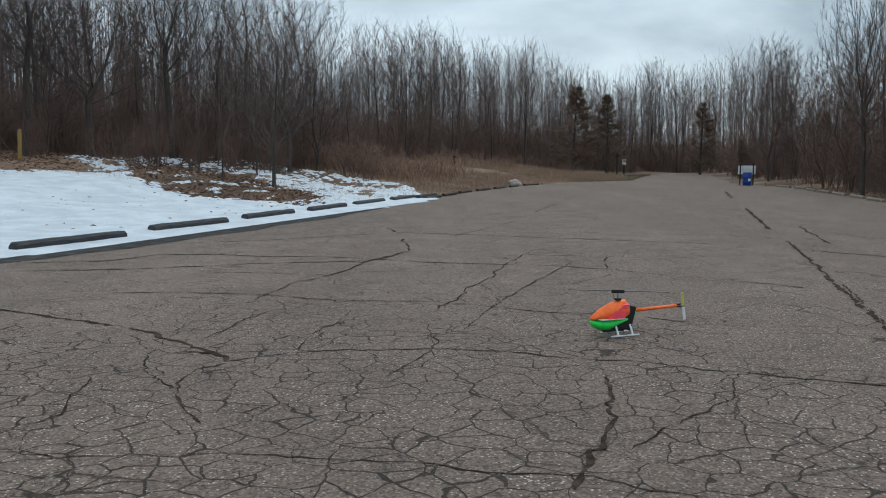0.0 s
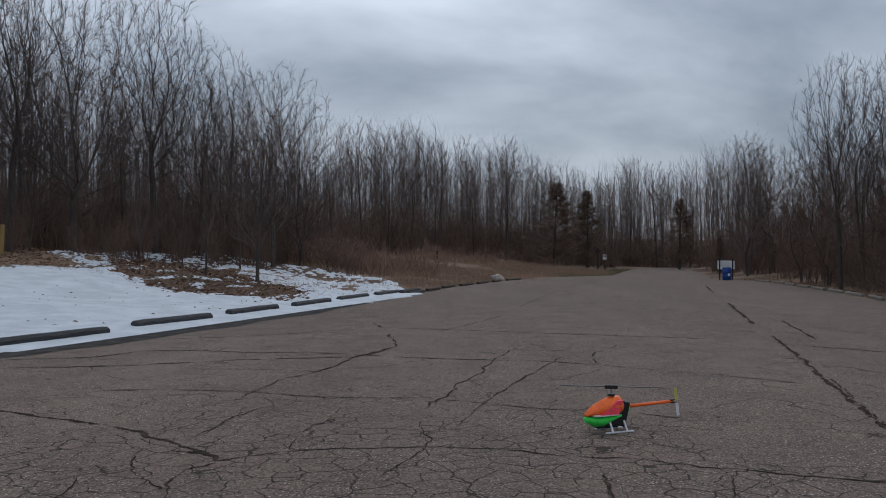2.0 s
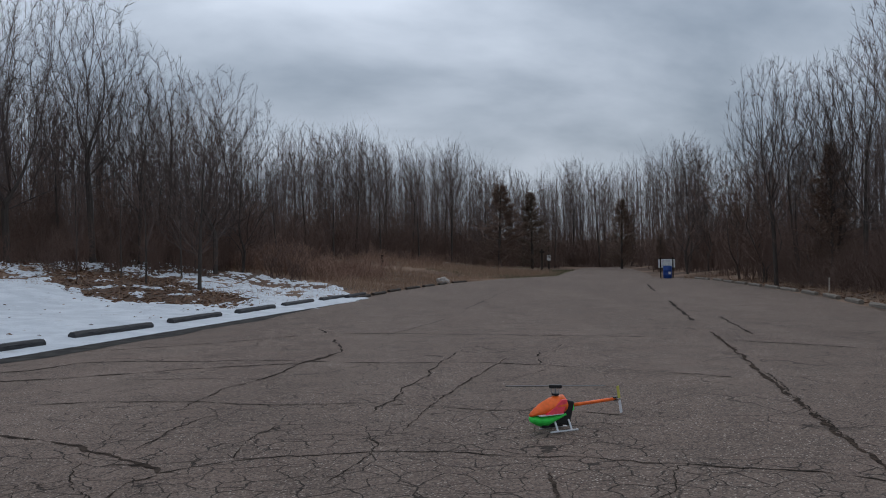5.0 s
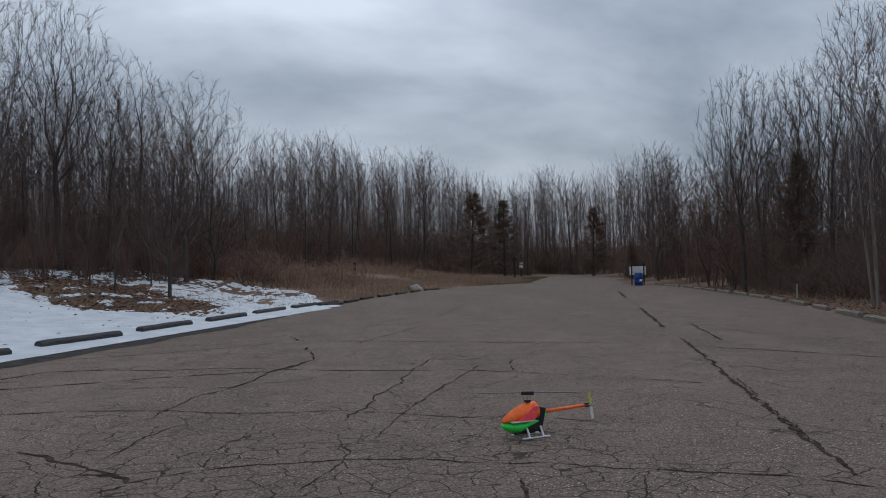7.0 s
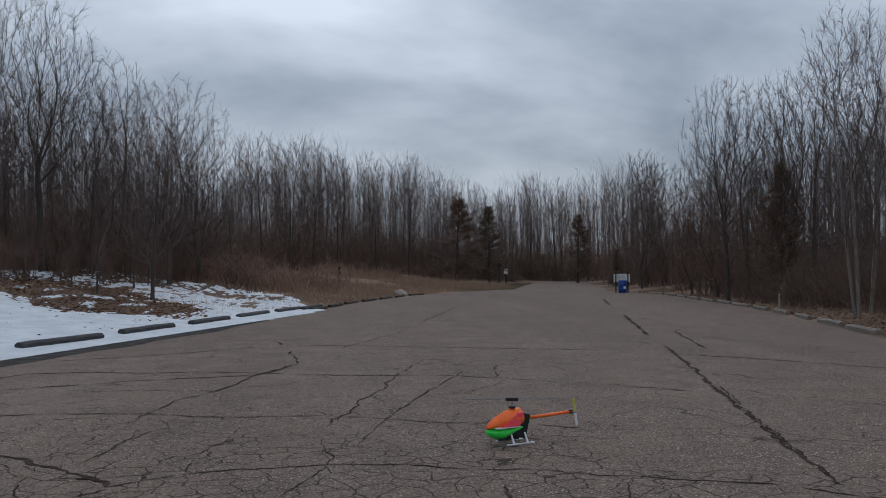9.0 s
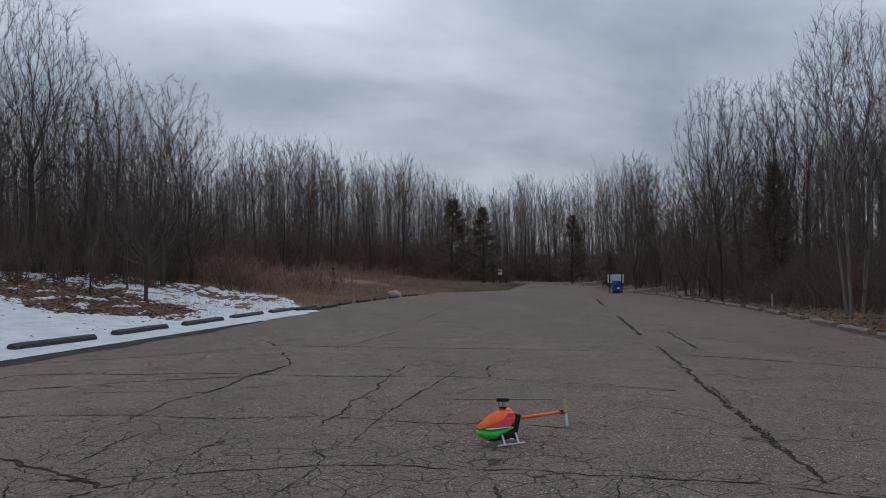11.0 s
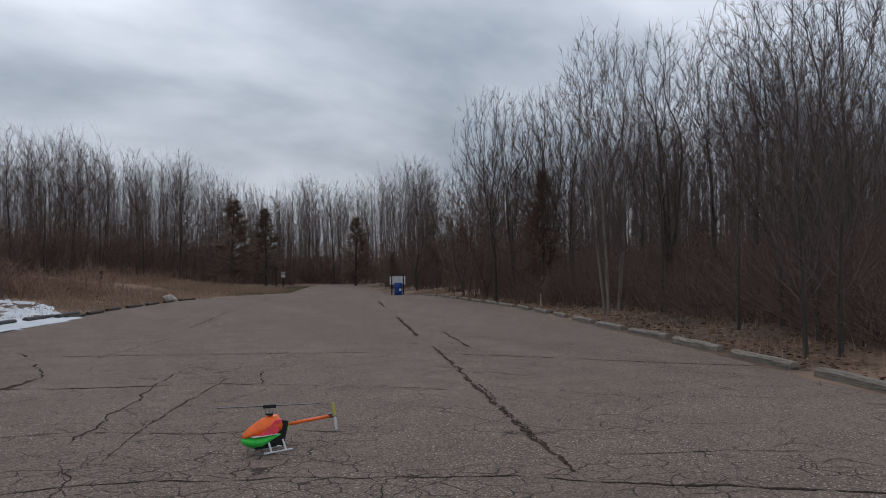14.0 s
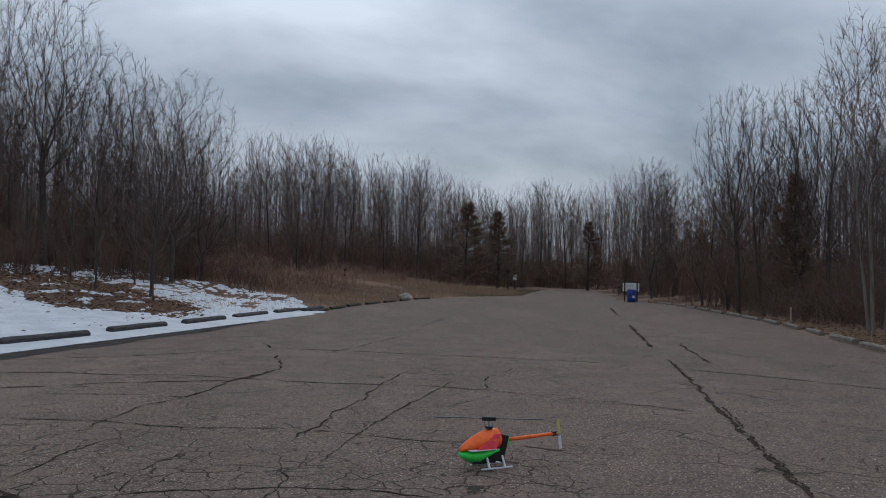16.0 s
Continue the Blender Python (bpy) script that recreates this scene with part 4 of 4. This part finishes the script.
for _ in range(900):
    az = rng.uniform(26, 54)
    x, y = polar(az, lerp_table(FRONT, az) + rng.uniform(-1.5, 9.0))
    if beyond(x, y) < 1.8:
        continue
    p = Vector((x, y, gz(x, y) - 0.05))
    for _ in range(6):
        q = p + turned(Vector((0, 0, 1)), rng, 15, 75) * rng.uniform(0.8, 2.6)
        thicket.spike(p, q, 0.013)
        for _ in range(5):
            m = p.lerp(q, rng.uniform(0.3, 1.0))
            thicket.spike(m, m + turned(q - p, rng, 20, 70, 0.15) * rng.uniform(0.2, 0.7), 0.006)
under = mesh_object("thicket", thicket.v, thicket.f, M_BRUSH)
tagged(under, "tangled brown thicket under the bare trees", "thicket", kind="stuff")

# far woods behind, too dense to count
far = Wood()
for _ in range(2200):
    az = rng.uniform(-33, 56)
    dist = lerp_table(FRONT, az) + rng.uniform(24, 75)
    x, y = polar(az, dist)
    h = crown_height(az, dist) * (rng.uniform(0.62, 0.98) if -6 < az < 22 else rng.uniform(0.42, 0.78) * (1.0 if az < 0 else 0.8))
    p = Vector((x, y, gz(x, y) - 0.2))
    pts = way(rng, p, Vector((0, 0, 1)), h, 4, 0.05, 0.1)
    r0 = rng.uniform(0.04, 0.10)
    far.limb(pts, [r0, r0 * 0.8, r0 * 0.6, r0 * 0.35, 0.004], 4)
    for _ in range(32):
        s = rng.uniform(0.2, 1.0) * 3.99
        j = int(s)
        q = pts[j].lerp(pts[j + 1], s - j)
        far.spike(q, q + turned(Vector((0, 0, 1)), rng, 12, 52) * h * rng.uniform(0.10, 0.28), 0.015)
    for _ in range(12):
        q = p + Vector((rng.uniform(-1.5, 1.5), rng.uniform(-1.5, 1.5), 0))
        far.spike(q, q + turned(Vector((0, 0, 1)), rng, 5, 40) * rng.uniform(2.0, 5.5), 0.02)
# distance haze comes from the paler twig colour here
woods = mesh_object("far_woods", far.v, far.f, M_HAZED_TWIG)
tagged(woods, "dense leafless woods far behind the clearing", "woods", kind="stuff")

# ---- leaves, grass and sprigs on the ground ----
lv, lf = [], []


def leaf(x, y, z, s):
    a, t = rng.uniform(0, math.tau), rng.uniform(-0.6, 0.6)
    c, n = math.cos(a) * s, math.sin(a) * s
    k = len(lv)
    lv.extend([(x - c, y - n, z), (x + n * 0.5, y - c * 0.5, z + s * abs(t)), (x + c, y + n, z + 0.2 * s), (x - n * 0.5, y + c * 0.5, z + s * rng.random() * 0.6)])
    lf.extend([(k, k + 1, k + 2), (k, k + 2, k + 3)])


for _ in range(15000):
    u, d = rng.uniform(10, 31), rng.uniform(1, 18)
    if island_depth(u, d) > -0.03:
        x, y = verge(u, d)
        leaf(x, y, max(gz(x, y), 0.0) + 0.03, rng.uniform(0.05, 0.10))
for _ in range(6000):
    x, y = verge(rng.uniform(2, 27), rng.uniform(13.5, 24))
    leaf(x, y, gz(x, y) + 0.03, rng.uniform(0.05, 0.11))
for _ in range(2200):
    u, d = rng.uniform(-6, 33), rng.uniform(13, 21) if rng.random() < 0.93 else rng.uniform(0.5, 9)
    x, y = verge(u, d)
    leaf(x, y, max(gz(x, y), 0.0) + 0.11, rng.uniform(0.04, 0.08))
for _ in range(9000):
    x, y, turn = along(KERB_LINE, rng.uniform(0, 60))
    o = rng.expovariate(0.35) + 0.45
    x, y = x + o * 0.95, y - o * 0.32
    if beyond(x, y) > 0.3:
        leaf(x, y, gz(x, y) + 0.03, rng.uniform(0.04, 0.085))
leaves = mesh_object("fallen_leaves", lv, lf, M_LEAF)
tagged(leaves, "brown fallen leaves scattered over island and bank", "leaves", kind="stuff")

tuft = Wood()
for _ in range(26000):
    x, y, turn = along(LEFT[6:13], rng.uniform(3, 58))
    o = 0.3 + abs(rng.gauss(0, 13))
    a = radians(turn)
    x, y = x - math.sin(a) * o, y + math.cos(a) * o
    out = beyond(x, y)
    e = Vector((x, y)) - EDGE0
    if out < 0.25 or e.dot(ALONG) < 23.5 + 2.0 * min(e.dot(AWAY), 7.0):
        continue
    p = Vector((x, y, gz(x, y)))
    tuft.spike(p, p + turned(Vector((0, 0, 1)), rng, 0, 40) * rng.uniform(0.15, 0.65) * (0.4 if o < 1.5 else 1.0), 0.012)
for _ in range(4000):
    x, y, turn = along(KERB_LINE, rng.uniform(0, 75))
    o = rng.uniform(0.4, 5)
    x, y = x + o * 0.95, y - o * 0.32
    if beyond(x, y) > 0.25:
        p = Vector((x, y, gz(x, y)))
        tuft.spike(p, p + turned(Vector((0, 0, 1)), rng, 0, 50) * rng.uniform(0.1, 0.45), 0.007)
for _ in range(2600):
    u, d = rng.uniform(15, 36), rng.uniform(1.6, 15)
    if hash01(u * 0.8, d * 1.9, 5.0) < 0.46 or d > 2.0 + (38.0 - u) * 0.75:
        continue
    x, y = verge(u, d)
    p = Vector((x, y, max(gz(x, y), 0.0)))
    tuft.spike(p, p + turned(Vector((0, 0, 1)), rng, 5, 55) * rng.uniform(0.15, 0.42), 0.009)
grass = mesh_object("dry_grass", tuft.v, tuft.f, M_GRASS)
tagged(grass, "straw-coloured dry grass on the verges", "grass", kind="stuff")

turf = Wood()
for _ in range(6000):
    x, y, turn = along(LEFT[10:14], rng.uniform(0, 36))
    o = 0.2 + rng.random() ** 1.5 * 9.0
    x, y = x - math.cos(radians(turn - 90)) * o, y - math.sin(radians(turn - 90)) * o
    if beyond(x, y) > 0.15:
        p = Vector((x, y, gz(x, y)))
        turf.spike(p, p + turned(Vector((0, 0, 1)), rng, 10, 50) * rng.uniform(0.06, 0.16), 0.03)
lawn = mesh_object("verge_turf", turf.v, turf.f, M_SPRIG)
tagged(lawn, "short olive-brown winter turf beside the road", "grass", kind="stuff")

# pale path that leaves the road towards the meadow
verts, faces = [], []
for k in range(24):
    t = k / 23
    x, y = 20.6 - 26.0 * t, 92.0 + 3.0 * math.sin(t * 2.4) - 12.0 * t
    for w in (-1.1, 1.1):
        verts.append((x, y + w + 0.3 * (hash01(x, y) - 0.5), gz(x, y + w) + 0.05))
    if k:
        faces.append((2 * k - 2, 2 * k - 1, 2 * k + 1, 2 * k))
path = mesh_object("footpath", verts, faces, M_PATH)
tagged(path, "pale gravel footpath crossing the grass", "path", kind="structure")


# ---- small things ----
def information_board():
    root = tagged(new("information_board"), "white panel on two dark posts by the asphalt", "sign board")
    for x in (-0.45, 0.45):
        part("post", box(0.09, 0.09, 1.75, pose(x, -0.07, 0.72), 0.008), M_POST, root)
    part("panel", box(1.22, 0.05, 0.64, pose(0, 0, 1.14), 0.012), M_WHITE, root, "white printed panel")
    part("frame", box(1.26, 0.03, 0.05, pose(0, 0.0, 1.485), 0.006), M_POST, root, "dark cap rail")
    for k in range(5):
        part("text_bar", box(0.7 - 0.1 * (k % 3), 0.008, 0.02, pose(-0.1 + 0.05 * (k % 2), -0.031, 1.36 - 0.09 * k), 0.0), M_STEEL, root, "line of unreadable print")
    return root


def drum():
    root = tagged(new("waste_drum"), "blue plastic drum used as a waste bin", "drum")
    prof = [(0.26, 0.0), (0.285, 0.03), (0.285, 0.22), (0.30, 0.25), (0.285, 0.28), (0.285, 0.52), (0.30, 0.55), (0.285, 0.58), (0.285, 0.80), (0.27, 0.84), (0.24, 0.84), (0.235, 0.55)]
    part("body", loft([[(r * math.cos(a * math.tau / 24), r * math.sin(a * math.tau / 24), z) for a in range(24)] for r, z in prof]), M_BLUE, root, smooth=True)
    part("label", box(0.16, 0.012, 0.16, pose(0.13, -0.265, 0.36, 0, 0, 26), 0.004), M_WHITE, root, "small white sticker")
    return root


board = information_board()
bx, by = 19.95, 55.9
board.matrix_basis = pose(bx, by, gz(bx, by), 0, 0, -19)
board.scale = (0.9, 0.9, 0.9)
bin_ = drum()
bin_.matrix_basis = pose(19.75, 55.2, 0.0 if float(outside(19.75, 55.2)[0]) == 0 else gz(19.75, 55.2), 0, 0, -19)


def marker_post(height, material, plate):
    root = tagged(new("marker_post"), "dark wooden marker post standing in dry grass", "post", "marker posts")
    part("post", box(0.19, 0.19, height + 0.2, pose(0, 0, height / 2 - 0.1), 0.012), material, root)
    if plate:
        part("plate", box(*plate, pose(0, -0.115, height * 0.52), 0.006), M_WHITE, root, "small white notice plate")
    elif height > 1.8:
        part("cross_board", box(0.5, 0.05, 0.26, pose(0, -0.12, height * 0.88), 0.01), material, root, "dark blank board")
    return root


for x, y, h, plate, turn in ((0.8, 61.0, 1.55, (0.10, 0.03, 0.20), 0), (17.4, 85.2, 2.3, None, -12), (20.3, 95.5, 2.7, (0.42, 0.03, 0.62), -12)):
    ob = marker_post(h, M_POST, plate)
    ob.matrix_basis = pose(x, y, gz(x, y), 0, 0, turn)

ox, oy = polar(-26.4, 41.0)
ochre = tagged(part("trail_post", box(0.14, 0.14, 1.55, pose(0, 0, 0.55), 0.015), M_OCHRE), "ochre-yellow painted wooden post at the edge of the woods", "post")
ochre.matrix_basis = pose(ox, oy, gz(ox, oy), 0, 2, 10)
sx, sy = 18.3, 32.6
stake = tagged(part("survey_stake", box(0.06, 0.035, 0.75, pose(0, 0, 0.22), 0.006), M_STAKE), "bleached wooden survey stake behind the kerb timbers", "stake")
stake.matrix_basis = pose(sx, sy, gz(sx, sy), 2, 1, -20)


def boulder(seed, w, h):
    bm = bmesh.new()
    bmesh.ops.create_icosphere(bm, subdivisions=3, radius=1.0)
    for v in bm.verts:
        k = 1 + 0.35 * noise.noise(v.co * 1.3 + Vector((seed, 0, 0))) + 0.10 * noise.noise(v.co * 4 + Vector((seed, 0, 0)))
        v.co = Vector((v.co.x * w * k, v.co.y * w * 0.7 * k, v.co.z * h * k + h * 0.35))
    return part("boulder", bm, M_ROCK, None, "", True)


rock = tagged(boulder(3.0, 0.46, 0.30), "pale rounded boulder beside the asphalt edge", "boulder")
rock.matrix_basis = pose(4.75, 56.2, gz(4.75, 56.2), 0, 0, 30)


# ---- model helicopter ----
def helicopter():
    root = tagged(new("model_helicopter"), "orange, pink and green radio-controlled helicopter on the asphalt", "model helicopter")

    def hull(lo, hi, grow=0.0):
        """A slice of the canopy between two heights; nose towards -x."""
        rings = []
        for i in range(13):
            t = i / 12
            x = -0.275 + 0.355 * t
            topz = 0.18 + 0.145 * math.sin(min(1.0, t * 1.12) * math.pi / 2) ** 0.8
            botz = 0.10 - 0.055 * math.sin(min(1.0, t * 2.6) * math.pi / 2) + 0.16 * max(0.0, t - 0.5)
            half = 0.036 + 0.056 * math.sin(min(1.0, t * 1.25) * math.pi / 2) ** 0.8
            cut = 0.15 + 0.01 * t
            a, b = (botz, min(cut, topz)) if lo else (min(cut, topz - 0.004), topz)
            ring = []
            for k in range(12):
                w = k / 12 * math.tau
                z = (a + b) / 2 + math.sin(w) * (b - a) / 2
                mid, span = (botz + topz) / 2, (topz - botz) / 2 + 1e-4
                ring.append((x, math.cos(w) * half * max(0.25, 1 - abs((z - mid) / span) ** 2.5) ** 0.5 * (1 + grow), z))
            rings.append(ring)
        return loft(rings)

    part("canopy_top", hull(False, True), M_ORANGE, root, "fluorescent orange canopy", True)
    part("canopy_base", hull(True, False), M_GREEN, root, "fluorescent green canopy base", True)
    part("canopy_stripe", loft([[(x, s * 0.087, z) for x, z in ((-0.15, 0.165), (0.03, 0.165), (0.075, 0.29), (0.02, 0.29))] for s in (-1, 1)]), M_PINK, root, "pink canopy side flash")
    part("side_frame", box(0.16, 0.085, 0.23, pose(0.075, 0, 0.165, 0, 14, 0), 0.012), M_BLACK, root, "black carbon side frames")
    part("stripe_line", loft([[(x, s * 0.0905, z) for x, z in ((-0.22, 0.158), (0.03, 0.158), (0.03, 0.166), (-0.22, 0.166))] for s in (-1, 1)]), M_SKID, root, "white line round the canopy")
    part("battery_tray", box(0.22, 0.055, 0.04, pose(-0.05, 0, 0.055), 0.008), M_BLACK, root)
    part("gear_guard", box(0.05, 0.075, 0.09, pose(0.155, 0, 0.215), 0.012), M_GREEN, root, "green boom clamp")
    part("tail_boom", rod(0.016, 0.54, pose(0.14, 0, 0.215, 0, 88, 0), 14), M_ORANGE, root, "orange tail boom", True)
    part("tail_case", box(0.06, 0.03, 0.04, pose(0.67, 0, 0.235), 0.008), M_BLACK, root)
    part("tail_hub", rod(0.010, 0.06, pose(0.68, -0.06, 0.235, -90, 0, 0), 10), M_STEEL, root)
    blade = part("tail_blade", box(0.030, 0.005, 0.12, pose(0.69, -0.055, 0.165, 0, -8, 0), 0.002), M_SKID, root, "white tail rotor blade")
    part("tail_blade", box(0.030, 0.005, 0.12, pose(0.67, -0.055, 0.305, 0, -8, 0), 0.002), M_YELLOW, root, "yellow-tipped tail rotor blade")
    part("mast", rod(0.007, 0.17, pose(0.0, 0, 0.25), 10), M_STEEL, root)
    part("swashplate", rod(0.032, 0.018, pose(0, 0, 0.325), 18), M_BLACK, root)
    part("rotor_head", box(0.12, 0.035, 0.035, pose(0, 0, 0.405, 0, 0, -30), 0.008), M_BLACK, root)
    for s in (-1, 1):
        part("link", rod(0.004, 0.08, pose(s * 0.035, 0.01, 0.33, 0, s * 6, 0), 6), M_STEEL, root)
        part("rotor_blade", box(0.40, 0.042, 0.006, pose(s * 0.225, -s * 0.13, 0.41, 0, 0, -30), 0.0025), M_BLACK, root, "dark main rotor blade")
    for s in (-1, 1):
        part("skid", box(0.30, 0.016, 0.014, pose(0.03, s * 0.095, 0.007), 0.005), M_SKID, root, "white landing skid")
        for x in (-0.04, 0.11):
            part("strut", box(0.018, 0.012, 0.11, pose(x, s * 0.068, 0.05, s * 32, 0, 0), 0.004), M_SKID, root, "white landing strut")
    return root


heli = helicopter()
heli.matrix_basis = pose(1.61, 7.72, 0.0, 0, 0, 20)
